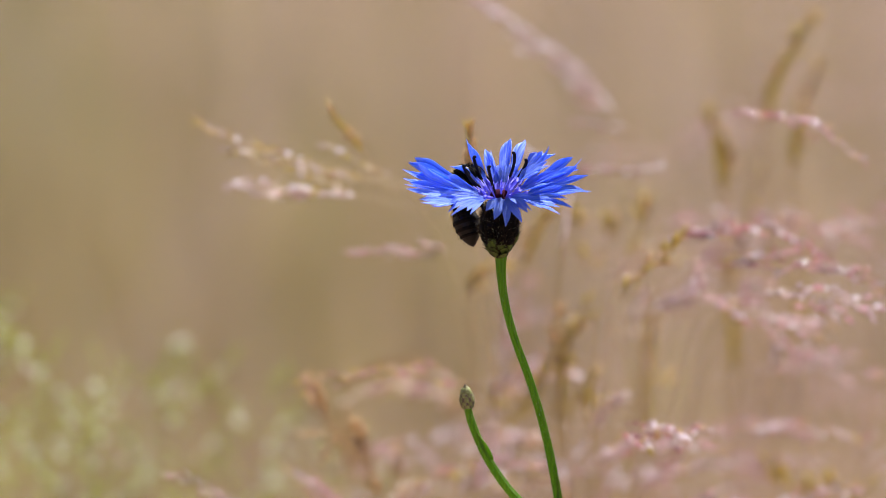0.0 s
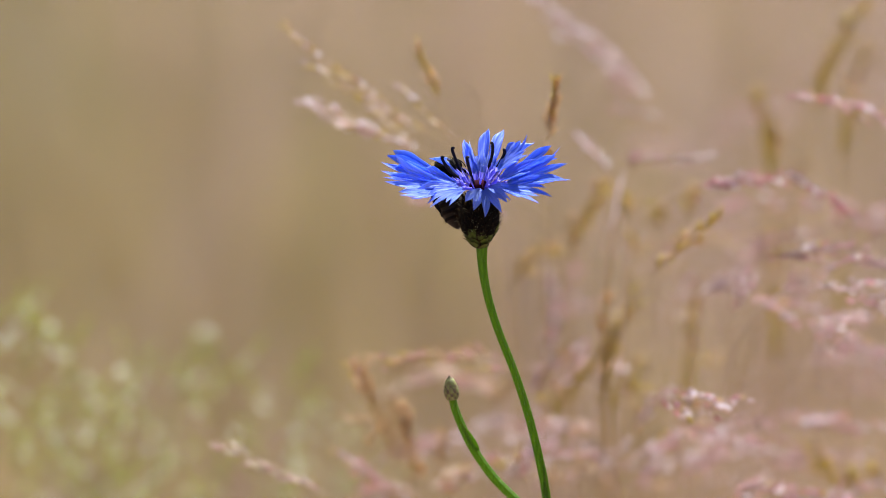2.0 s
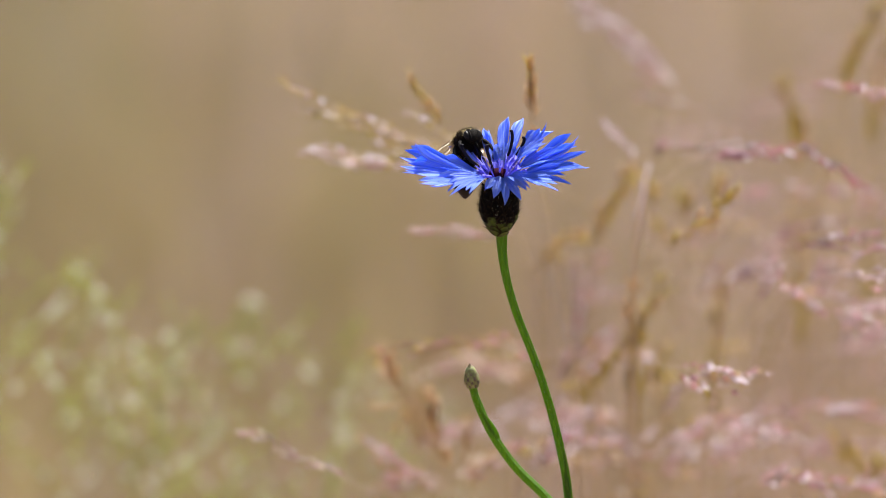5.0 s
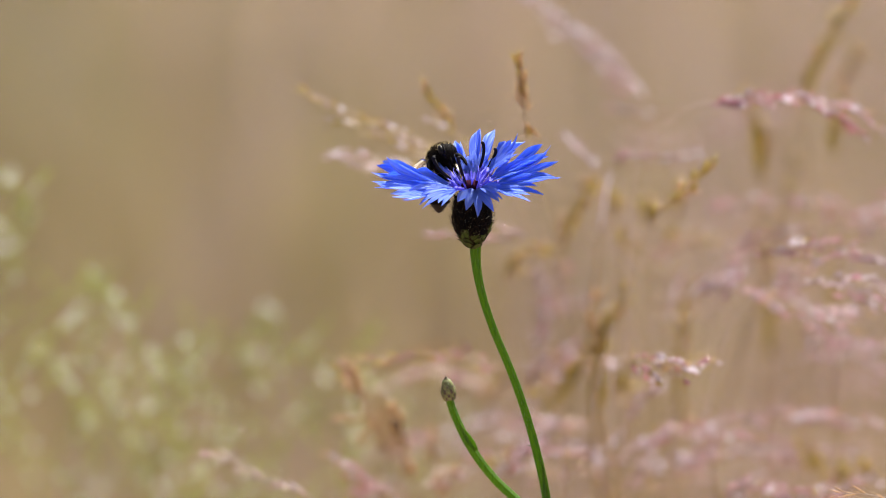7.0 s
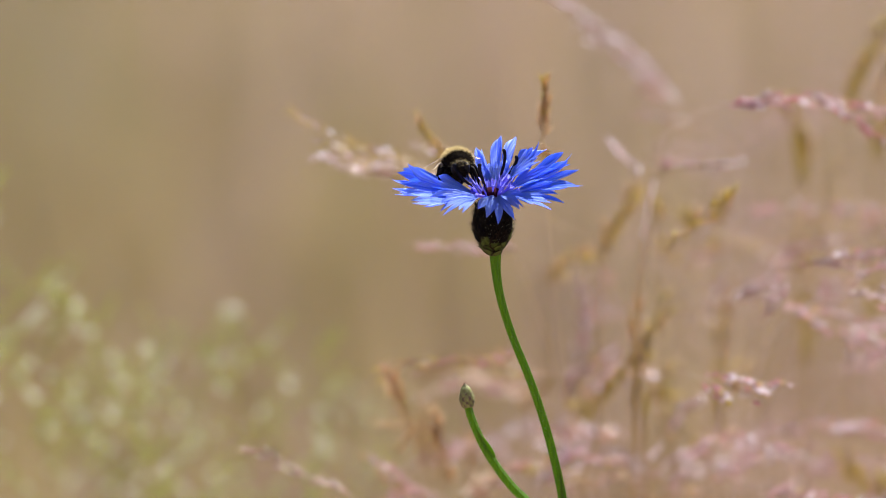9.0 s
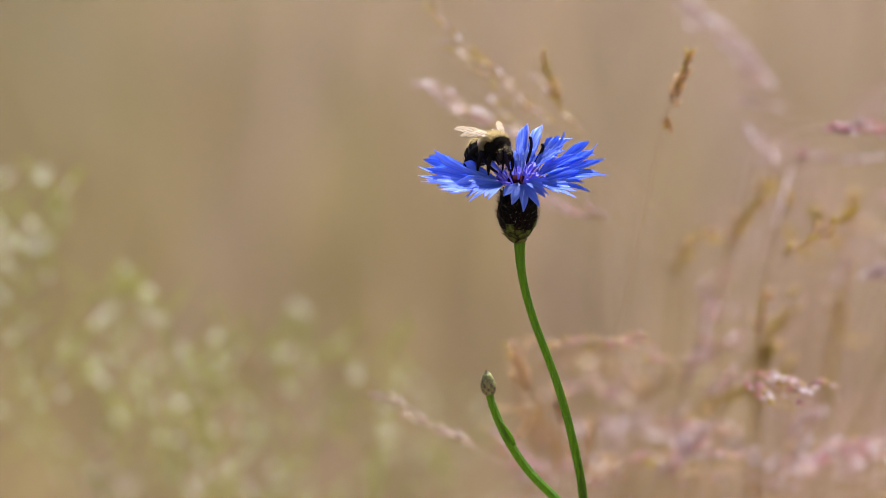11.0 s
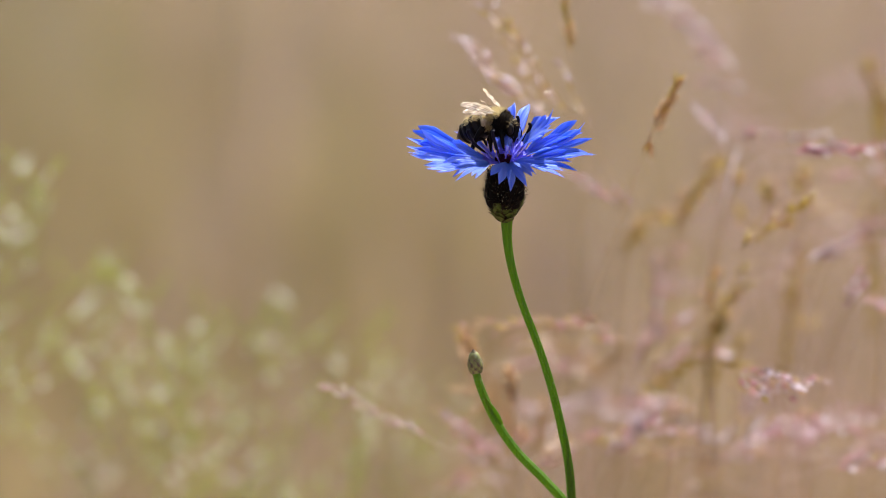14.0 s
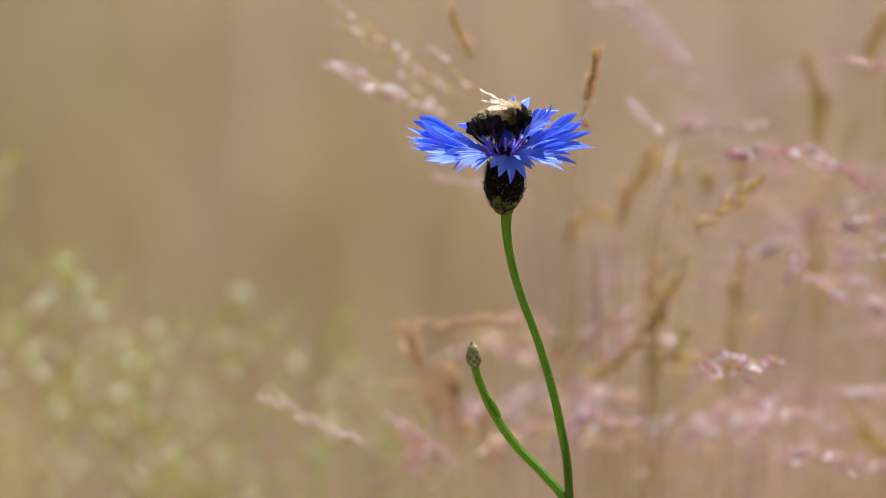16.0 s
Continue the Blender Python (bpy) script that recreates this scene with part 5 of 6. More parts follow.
SWAYING.append((panicle("grass_panicle", "slender mauve grass spray, soft and feathery", "grass", [(-0.0351, 0.19, 0.4348), (-0.032, 0.19, 0.4459), (-0.0229, 0.19, 0.4521), (-0.0107, 0.19, 0.4553)], -0.026, 9, 0.012, (PALE, PALE, PINK, BROWN, PALE, PINK, PALE, PINK, PALE, PINK, GLINT_HUSK,), CULM_PINK, seed=183, start=0.35, thick=0.00015, grain=(0.003, 0.0008), fan=0.18, per=0.0018, group='meadow grasses'), 1.0))
SWAYING.append((panicle("grass_panicle", "slender mauve grass spray, soft and feathery", "grass", [(0.0772, 0.114, 0.4456), (0.0814, 0.114, 0.4547), (0.0915, 0.114, 0.4607), (0.106, 0.114, 0.4637)], 0.0859, 9, 0.012, (PALE, PALE, PINK, BROWN, PALE, PINK, PALE, PINK, PALE, PINK, GLINT_HUSK,), CULM_PINK, seed=184, start=0.35, thick=0.00015, grain=(0.003, 0.0008), fan=0.18, per=0.0018, group='meadow grasses'), 1.0))
SWAYING.append((panicle("grass_panicle", "slender mauve grass spray, soft and feathery", "grass", [(0.0044, 0.152, 0.4723), (0.0133, 0.152, 0.4769), (0.0221, 0.152, 0.483), (0.0325, 0.152, 0.4845)], 0.0133, 9, 0.012, (PALE, PALE, PINK, BROWN, PALE, PINK, PALE, PINK, PALE, PINK, GLINT_HUSK,), CULM_PINK, seed=185, start=0.35, thick=0.00015, grain=(0.003, 0.0008), fan=0.18, per=0.0018, group='meadow grasses'), 1.0))
SWAYING.append((panicle("grass_panicle", "slender mauve grass spray, soft and feathery", "grass", [(0.0458, 0.152, 0.4967), (0.0531, 0.152, 0.5028), (0.0575, 0.152, 0.5058), (0.0634, 0.152, 0.5089)], 0.0546, 9, 0.012, (PALE, PALE, PINK, BROWN, PALE, PINK, PALE, PINK, PALE, PINK, GLINT_HUSK,), CULM_PINK, seed=186, start=0.35, thick=0.00015, grain=(0.003, 0.0008), fan=0.18, per=0.0018, group='meadow grasses'), 1.0))
SWAYING.append((panicle("grass_panicle", "slender mauve grass spray, soft and feathery", "grass", [(0.0559, 0.19, 0.4882), (0.0649, 0.19, 0.5021), (0.0739, 0.19, 0.5099), (0.0859, 0.19, 0.513)], 0.065, 9, 0.012, (PALE, PALE, PINK, BROWN, PALE, PINK, PALE, PINK, PALE, PINK, GLINT_HUSK,), CULM_PINK, seed=187, start=0.35, thick=0.00015, grain=(0.003, 0.0008), fan=0.18, per=0.0018, group='meadow grasses'), 1.0))
SWAYING.append((grass_blade("grass_shoot", "dry brown grass shoot with a folded blade", [(-0.0234, 0.17, 0.4555), (-0.0256, 0.17, 0.4617), (-0.0294, 0.17, 0.4694), (-0.0331, 0.17, 0.4771)], -0.0189, 0.00132, BLADE, CULM_GREEN, "meadow grasses"), 1.0))
SWAYING.append((grass_blade("grass_shoot", "dry brown grass shoot with a folded blade", [(-0.0204, 0.175, 0.4559), (-0.0234, 0.175, 0.4636), (-0.0257, 0.175, 0.4698), (-0.0272, 0.175, 0.4729)], -0.0159, 0.00108, BLADE, CULM_GREEN, "meadow grasses"), 1.0))
SWAYING.append((grass_blade("grass_shoot", "dry brown grass shoot with a folded blade", [(-0.0184, 0.17, 0.4509), (-0.019, 0.17, 0.4555), (-0.0196, 0.17, 0.4602), (-0.0206, 0.17, 0.4656)], -0.0139, 0.00108, BLADE, CULM_GREEN, "meadow grasses"), 1.0))
SWAYING.append((grass_blade("grass_shoot", "dry brown grass shoot with a folded blade", [(-0.0108, 0.2, 0.4386), (-0.0112, 0.2, 0.4434), (-0.0118, 0.2, 0.4497)], -0.0062, 0.00108, BLADE, CULM_GREEN, "meadow grasses"), 1.0))
SWAYING.append((grass_blade("grass_shoot", "tan dry grass blade bending over", [(-0.0259, 0.19, 0.474), (-0.0168, 0.19, 0.4795), (-0.0092, 0.19, 0.4811), (-0.0016, 0.19, 0.4822)], -0.0213, 0.00084, BLADE, CULM_GREEN, "meadow grasses"), 1.0))
SWAYING.append((grass_blade("grass_shoot", "grey olive grass blade, slanting", [(0.0171, 0.16, 0.4704), (0.0223, 0.16, 0.475), (0.0267, 0.16, 0.4811), (0.0319, 0.16, 0.4888)], 0.0216, 0.00108, BLADE_OLIVE, CULM_GREEN, "meadow grasses"), 1.0))
SWAYING.append((grass_blade("grass_shoot", "olive grass blade beside a stalk", [(0.0303, 0.15, 0.4759), (0.0317, 0.15, 0.4835), (0.0332, 0.15, 0.4911), (0.0368, 0.15, 0.5002)], 0.0347, 0.0012, BLADE_OLIVE, CULM_GREEN, "meadow grasses"), 1.0))
SWAYING.append((grass_blade("grass_shoot", "olive grass blade beside a stalk", [(0.0326, 0.155, 0.4716), (0.0338, 0.155, 0.4762), (0.0348, 0.155, 0.4838)], 0.0371, 0.00096, BLADE_OLIVE, CULM_GREEN, "meadow grasses"), 1.0))
SWAYING.append((grass_blade("grass_shoot", "short olive grass blade", [(0.0389, 0.17, 0.4727), (0.0393, 0.17, 0.4773), (0.0398, 0.17, 0.4811)], 0.0434, 0.00096, BLADE_OLIVE, CULM_GREEN, "meadow grasses"), 1.0))
SWAYING.append((grass_blade("grass_shoot", "dry brown grass shoot with a folded blade", [(0.0014, 0.18, 0.4687), (0.006, 0.18, 0.4718), (0.009, 0.18, 0.4764), (0.0112, 0.18, 0.4787)], 0.006, 0.0009, BLADE, CULM_GREEN, "meadow grasses"), 1.0))
SWAYING.append((grass_blade("grass_shoot", "short olive grass blade", [(0.0936, 0.15, 0.4485), (0.0921, 0.15, 0.4531), (0.0898, 0.15, 0.4554)], 0.0981, 0.00108, BLADE_OLIVE, CULM_GREEN, "meadow grasses"), 1.0))
SWAYING.append((grass_blade("grass_shoot", "olive grass blade, upright and blurred", [(0.056, 0.23, 0.4504), (0.0556, 0.23, 0.46), (0.0561, 0.23, 0.4696), (0.0573, 0.23, 0.4791)], 0.0606, 0.0012, BLADE_OLIVE, CULM_GREEN, "meadow grasses"), 1.0))
SWAYING.append((grass_blade("grass_shoot", "olive grass blade, upright and blurred", [(0.0768, 0.21, 0.5243), (0.0763, 0.21, 0.5305), (0.0753, 0.21, 0.5368), (0.0747, 0.21, 0.5406)], 0.0814, 0.00132, BLADE_OLIVE, CULM_GREEN, "meadow grasses"), 1.0))
SWAYING.append((grass_blade("grass_shoot", "olive grass blade, slanting and blurred", [(0.0888, 0.21, 0.543), (0.091, 0.21, 0.5507), (0.0947, 0.21, 0.5584), (0.0984, 0.21, 0.5646)], 0.0934, 0.00108, BLADE_OLIVE, CULM_GREEN, "meadow grasses"), 1.0))
SWAYING.append((grass_blade("grass_shoot", "olive grass blade, upright and blurred", [(0.0971, 0.22, 0.5286), (0.0972, 0.22, 0.5349), (0.098, 0.22, 0.5411)], 0.1017, 0.00132, BLADE_OLIVE, CULM_GREEN, "meadow grasses"), 1.0))
SWAYING.append((grass_blade("grass_shoot", "olive grass blade, upright and blurred", [(0.0813, 0.26, 0.4627), (0.081, 0.26, 0.4756), (0.0802, 0.26, 0.4869)], 0.086, 0.00144, BLADE_OLIVE, CULM_GREEN, "meadow grasses"), 1.0))
SWAYING.append((grass_blade("grass_shoot", "olive grass blade, upright and blurred", [(0.1005, 0.28, 0.4679), (0.1006, 0.28, 0.4777), (0.1011, 0.28, 0.4875)], 0.1052, 0.00144, BLADE_OLIVE, CULM_GREEN, "meadow grasses"), 1.0))
SWAYING.append((grass_blade("grass_shoot", "olive grass blade, slanting and blurred", [(0.0224, 0.18, 0.5088), (0.0254, 0.18, 0.5165), (0.0283, 0.18, 0.5242)], 0.0269, 0.00108, BLADE_OLIVE, CULM_GREEN, "meadow grasses"), 1.0))
SWAYING.append((grass_blade("grass_shoot", "small olive grass blade", [(0.0081, 0.17, 0.5048), (0.0111, 0.17, 0.5102), (0.0155, 0.17, 0.5122)], 0.0126, 0.0009, BLADE_OLIVE, CULM_GREEN, "meadow grasses"), 1.0))


def low_sprays():
    """Soft pink and brown sprays of lower grass behind the stems."""
    rnd = random.Random(31)
    for k in range(10):
        x, y, z, to = -0.022 + 0.070 * (k + rnd.random()) / 10, 0.11 + 0.15 * rnd.random(), 0.428 + 0.050 * rnd.random(), rnd.choice((-1, 1, 1))
        axis = [(x, y, z), (x + 0.006 * to, y, z + 0.010), (x + 0.016 * to, y, z + 0.015 + 0.004 * rnd.random()), (x + 0.030 * to, y, z + 0.015 + 0.006 * rnd.random())]
        mats = rnd.choice(((PALE, PINK, GLINT_HUSK, PALE), (PALE, BROWN, PINK, PALE, GLINT_HUSK), (PINK, BROWN, CREAM, OLIVE)))
        SWAYING.append((panicle("grass_panicle", "low pink and cream grass spray behind the stem", "grass", axis, x + 0.009, 10, 0.013, mats, CULM_PINK, seed=200 + k, start=0.3, thick=0.00014, grain=(0.0027, 0.0010), fan=0.3, per=0.0019, group="meadow grasses"), 1.0))


low_sprays()


# ---- the bee ----
def fur(name, count, spot, length, width, mat, parent, label, seed, lie=(0, 0, 0)):
    """Short hairs standing on a body; spot(random) gives a place and the way out."""
    rnd = random.Random(seed)
    verts, faces = [], []
    for _ in range(count):
        p, out = spot(rnd)
        way = (out + Vector(lie) + Vector((rnd.gauss(0, 0.25), rnd.gauss(0, 0.25), rnd.gauss(0, 0.25)))).normalized()
        side = way.cross(Vector((rnd.random() - 0.5, rnd.random() - 0.5, rnd.random() - 0.5))).normalized() * width
        tip = p + way * length * (0.6 + 0.7 * rnd.random())
        i = len(verts)
        verts += [p - side, p + side, tip]
        faces.append((i, i + 1, i + 2))
    mesh = bpy.data.meshes.new(name)
    mesh.from_pydata(verts, [], faces)
    return tagged(finish(name, mesh, mat, parent, label, smooth=False), kind="stuff")


def on_ball(centre, radii, keep):
    def spot(rnd):
        while True:
            v = Vector((rnd.gauss(0, 1), rnd.gauss(0, 1), rnd.gauss(0, 1))).normalized()
            if keep(v):
                return Vector(c + r * x for c, r, x in zip(centre, radii, v)), Vector(x / r for x, r in zip(v, radii)).normalized()
    return spot


def ball(centre, radii, sides=14, rings=9):
    bm = lathe([(-math.cos(math.pi * k / rings), math.sin(math.pi * k / rings)) for k in range(rings + 1)], sides, axis="x")
    for v in bm.verts:
        v.co = Vector(c + r * x for c, r, x in zip(centre, radii, v.co))
    return bm


def wing_outline(length, width, lean):
    pts = []
    for k in range(25):
        u = k / 24
        pts.append((u, width * (0.12 + 0.88 * math.sin(math.pi * min(1, u * 0.93 + 0.02)) ** 0.7) * (1 if u < 0.98 else 0.4)))
    return [(length * u, -w * 0.28 - lean * u * u, w * 0.72 - lean * u * u) for u, w in pts]


WINGS = []


def build_wing(name, label, parent, root, length, width, out, back, lift, twist, side):
    """A veined membrane from root; out and back in the body's plane, lift upwards."""
    outline = wing_outline(length, width, width * 0.15)
    way = Vector((-back, side * out, lift)).normalized()
    chord = Vector((-out, -side * back, twist)).normalized()
    chord = (chord - way * chord.dot(way)).normalized()
    normal = way.cross(chord)
    bm = bmesh.new()
    rows = []
    for s, a, b in outline:
        rows.append([bm.verts.new(Vector(root) + way * s + chord * (a + (b - a) * j / 5) + normal * 0.00010 * math.sin(s * 2600 + j)) for j in range(6)])
    for a, b in zip(rows, rows[1:]):
        for j in range(5):
            bm.faces.new((a[j], a[j + 1], b[j + 1], b[j]))
    bmesh.ops.solidify(bm, geom=bm.faces[:], thickness=0.00003)
    wing = part(name, bm, WING, parent, label)
    bm = bmesh.new()
    for f0, f1, u1 in ((0.0, 0.0, 0.97), (0.12, 0.2, 0.9), (0.3, 0.5, 0.85), (0.45, 0.85, 0.7)):
        line = []
        for k in range(9):
            u = u1 * k / 8
            s, a, b = outline[int(u * 24)]
            f = f0 + (f1 - f0) * u
            line.append(Vector(root) + way * s + chord * (a + (b - a) * f) + normal * 0.00010 * math.sin(s * 2600 + f * 5))
        tube(line, [0.00008 - 0.000045 * k / 8 for k in range(9)], 4, bm)
    for u, f0, f1 in ((0.4, 0.1, 0.45), (0.6, 0.15, 0.7), (0.75, 0.05, 0.5), (0.5, 0.4, 0.8)):
        s, a, b = outline[int(u * 24)]
        tube([Vector(root) + way * (s + q * length * 0.06) + chord * (a + (b - a) * (f0 + (f1 - f0) * q)) for q in (0, 0.5, 1)], [0.00003] * 3, 4, bm)
    part("vein_network", bm, VEIN, wing, "dark brown vein network")
    WINGS.append((wing, root))
    return wing


def build_bee():
    """A honeybee, head towards +x, back towards +z, its origin in the thorax."""
    bee = empty("bee", (0, 0, 0), "black bee with golden fur gathering on the cornflower", "bee")
    thorax = part("thorax", ball((0, 0, 0), (0.0030, 0.0030, 0.0027)), BEE_BLACK, bee, "furry black thorax")
    # fur split by light: golden where backlight rims it, front shade painted dark
    fur("fur", 6200, on_ball((0, 0, 0), (0.0029, 0.0029, 0.0026), lambda v: v.z > -0.45 and v.x < 0.05 or v.z > 0.5 and v.x < 0.35), 0.0008, 0.000035, BEE_FUR, thorax, "golden fur on the back", 11)
    fur("fur", 1600, on_ball((0, 0, 0), (0.0029, 0.0029, 0.0026), lambda v: -0.6 < v.z < 0.3 and -0.85 < v.x < -0.45), 0.0008, 0.000035, BEE_FUR_PALE, thorax, "whitish fur round the waist", 17)
    fur("fur", 3000, on_ball((0, 0, 0), (0.0030, 0.0030, 0.0027), lambda v: v.z <= -0.4 or v.x > 0.05 and (v.z < 0.55 or v.x > 0.3)), 0.0007, 0.00004, BEE_FUR_DARK_SHADED, thorax, "dark fur on the underside and front, its shade in the colour", 12)
    head = part("head", ball((0.0034, 0, -0.0007), (0.0011, 0.0019, 0.0019)), BEE_BLACK, bee, "black head")
    fur("fur", 700, on_ball((0.0034, 0, -0.0007), (0.0011, 0.0019, 0.0019), lambda v: abs(v.y) < 0.6), 0.0005, 0.00003, BEE_FUR_DARK_SHADED, head, "short dark fur", 13)
    fur("fur", 130, on_ball((0.0034, 0, -0.0007), (0.0011, 0.0019, 0.0019), lambda v: v.z > 0.35), 0.0007, 0.00003, BEE_FUR, head, "tawny fur on the crown", 18)
    for s in (-1, 1):
        part("eye", ball((0.0036, s * 0.0014, -0.0006), (0.0007, 0.0006, 0.0012)), BEE_EYE, head, "glossy dark eye")
        part("antenna", tube(smooth_line([(0.0037, s * 0.0004, -0.0003), (0.0044, s * 0.0009, -0.0002), (0.0049, s * 0.0012, -0.0014), (0.0048, s * 0.0013, -0.0028)], 3), 0.00010, 5), BEE_BLACK, head)
    part("tongue", tube([(0.0034, 0, -0.0020), (0.0037, 0, -0.0034), (0.0036, 0, -0.0046)], [0.0003, 0.0002, 0.0001], 5), BEE_BLACK, head)
    # abdomen in overlapping rings
    abdomen = part("abdomen", lathe([(0, 0), (-0.0005, 0.0011), (-0.0016, 0.0024), (-0.0034, 0.0028), (-0.0054, 0.0025), (-0.0072, 0.0017), (-0.0085, 0.0006), (-0.0089, 0)][::-1], 20, axis="x"), BEE_GLOSS, bee, "glossy black banded abdomen",
                   pose(-0.0016, 0, 0, 0, -20, 0))
    for x, r, w in ((-0.0016, 0.00245, 0.0008), (-0.0033, 0.00286, 0.0009), (-0.0049, 0.00268, 0.0009), (-0.0063, 0.00222, 0.0008)):
        slope = 0.10 if x > -0.0036 else -0.16
        bm = bmesh.new()
        rings = []
        for k, (dx, dr) in enumerate(((w * 0.5, -0.0001), (w * 0.3, 0.00004), (-w * 0.3, 0.00006), (-w * 0.5, -0.0001))):
            rr = r + dr - slope * dx * (1 if x > -0.0036 else -1) * 0.6
            rings.append([bm.verts.new((x + dx, rr * math.cos(math.tau * j / 16), rr * math.sin(math.tau * j / 16))) for j in range(16)])
        for a, b in zip(rings, rings[1:]):
            for j in range(16):
                bm.faces.new((a[j], a[(j + 1) % 16], b[(j + 1) % 16], b[j]))
        part("band", bm, BEE_BAND, abdomen, "dull black band")
    fur("fur", 600, on_ball((-0.0014, 0, 0), (0.0016, 0.0026, 0.0026), lambda v: v.z > 0.45), 0.0009, 0.00003, BEE_FUR, abdomen, "tawny hair at the front of the abdomen", 14, (-0.6, 0, 0))
    fur("fur", 500, on_ball((-0.0034, 0, 0), (0.0036, 0.0027, 0.0027), lambda v: v.z > 0.55 and v.x > -0.5), 0.0008, 0.00003, BEE_FUR, abdomen, "tawny hair on top of the abdomen", 19, (-0.7, 0, 0))
    fur("fur", 300, on_ball((-0.0042, 0, 0), (0.0043, 0.0027, 0.0027), lambda v: True), 0.0006, 0.00003, BEE_FUR_DARK_SHADED, abdomen, "thin dark hair", 15, (-0.8, 0, 0))
    for s in (-1, 1):
        build_wing("forewing", "translucent amber forewing with dark veins", bee, (0.0004, s * 0.0015, 0.0021), 0.0082, 0.0021, 0.56, 0.75, 0.34, 0.9, s)
        build_wing("hindwing", "translucent amber hindwing", bee, (-0.0008, s * 0.0015, 0.0019), 0.0062, 0.0018, 0.50, 0.86, 0.14, 0.8, s)
        for x, fore, out, long in ((0.0013, 0.0019, 0.0026, 0.9), (0.0002, 0.0004, 0.0036, 1.0), (-0.0010, -0.0030, 0.0032, 1.25)):
            leg = part("leg", tube(smooth_line([(x, s * 0.0012, -0.0013), (x + fore * 0.4, s * (0.0012 + out * 0.55), -0.0012), (x + fore * 0.8, s * (0.0012 + out * 0.8), -0.0034 * long), (x + fore, s * (0.0012 + out * 0.75), -0.0054 * long)], 3),
                                   [w * (1.5 if long > 1.1 else 1.2) for w in (0.00025, 0.0003, 0.0004, 0.00045, 0.0004, 0.00036, 0.00034, 0.0003, 0.00022, 0.00012)], 6), BEE_BLACK, bee, "black hairy leg")
            a = Vector((x + fore * 0.4, s * (0.0012 + out * 0.55), -0.0012))
            b = Vector((x + fore, s * (0.0012 + out * 0.75), -0.0054 * long))
            fur("leg_hair", 120, lambda rnd: (a.lerp(b, rnd.random()), Vector((rnd.gauss(0, 1), rnd.gauss(0, 1), 0)).normalized()), 0.0006, 0.00003, BEE_FUR_DARK_SHADED, leg, "short dark leg hair", 16)
    bee.scale = (1.14, 1.14, 1.14)
    return bee, abdomen


bee, abdomen = build_bee()


# ---- what moves ----
def sway(thing, gusts, stiff=1.0, stoop=()):
    """Leans a plant about its foot; gusts: rows of seconds and metres of sideways drift at half a metre's height;
    stoop: rows of seconds and metres by which a bowed plant stands lower."""
    rest = thing.matrix_basis.copy()
    times, drops = [t for t, d in stoop] or [0], [d for t, d in stoop] or [0]
    walk(thing, [(t, Matrix.Translation((0, 0, -float(np.interp(t, times, drops)))) @ rest
                  @ Matrix.Rotation(math.atan2(d * stiff, 0.5), 4, "Y")) for t, d in gusts])


BREEZE = (
    (0, -0.0116), (0.5, -0.0065), (1, -0.0017), (1.5, 0), (2, 0), (2.5, 0),
    (3, 0.0012), (5.5, 0.0007), (6, 0.0116), (6.5, 0.0072), (7, -0.0065), (7.5, -0.0188),
    (8, -0.0087), (8.5, -0.0101), (9, 0.0014), (9.5, 0.0181), (12, 0.0348), (12.5, 0.0362),
    (13, 0.029), (13.5, 0.0239), (14, 0.0232), (14.5, 0.0167), (15, 0.0101), (15.5, 0.009),
    (16, 0.0094),)
HERB_BREEZE = (
    (0, 0.0029), (0.5, -0.0002), (1, -0.002), (1.5, 0), (2, 0.0097), (2.5, 0.0142),
    (3, 0.0217), (5.5, 0.0164), (6, 0.0176), (6.5, 0.0214), (7, 0.0246), (7.5, 0.0248),
    (8, 0.0234), (8.5, 0.0164), (9, 0.0098), (9.5, 0.0105), (12, 0.0366), (12.5, 0.0353),
    (13, 0.0312), (13.5, 0.027), (14, 0.0269), (14.5, 0.0285), (15, 0.0232), (15.5, 0.0183),
    (16, 0.0165),)
HERB_STOOP = ((0, 0.009), (1, 0.0105), (1.5, 0.010), (2, 0.008), (2.5, 0.006), (3, 0.003), (5.5, 0.001), (6, 0), (13, 0), (14, 0.003), (16, 0.005))


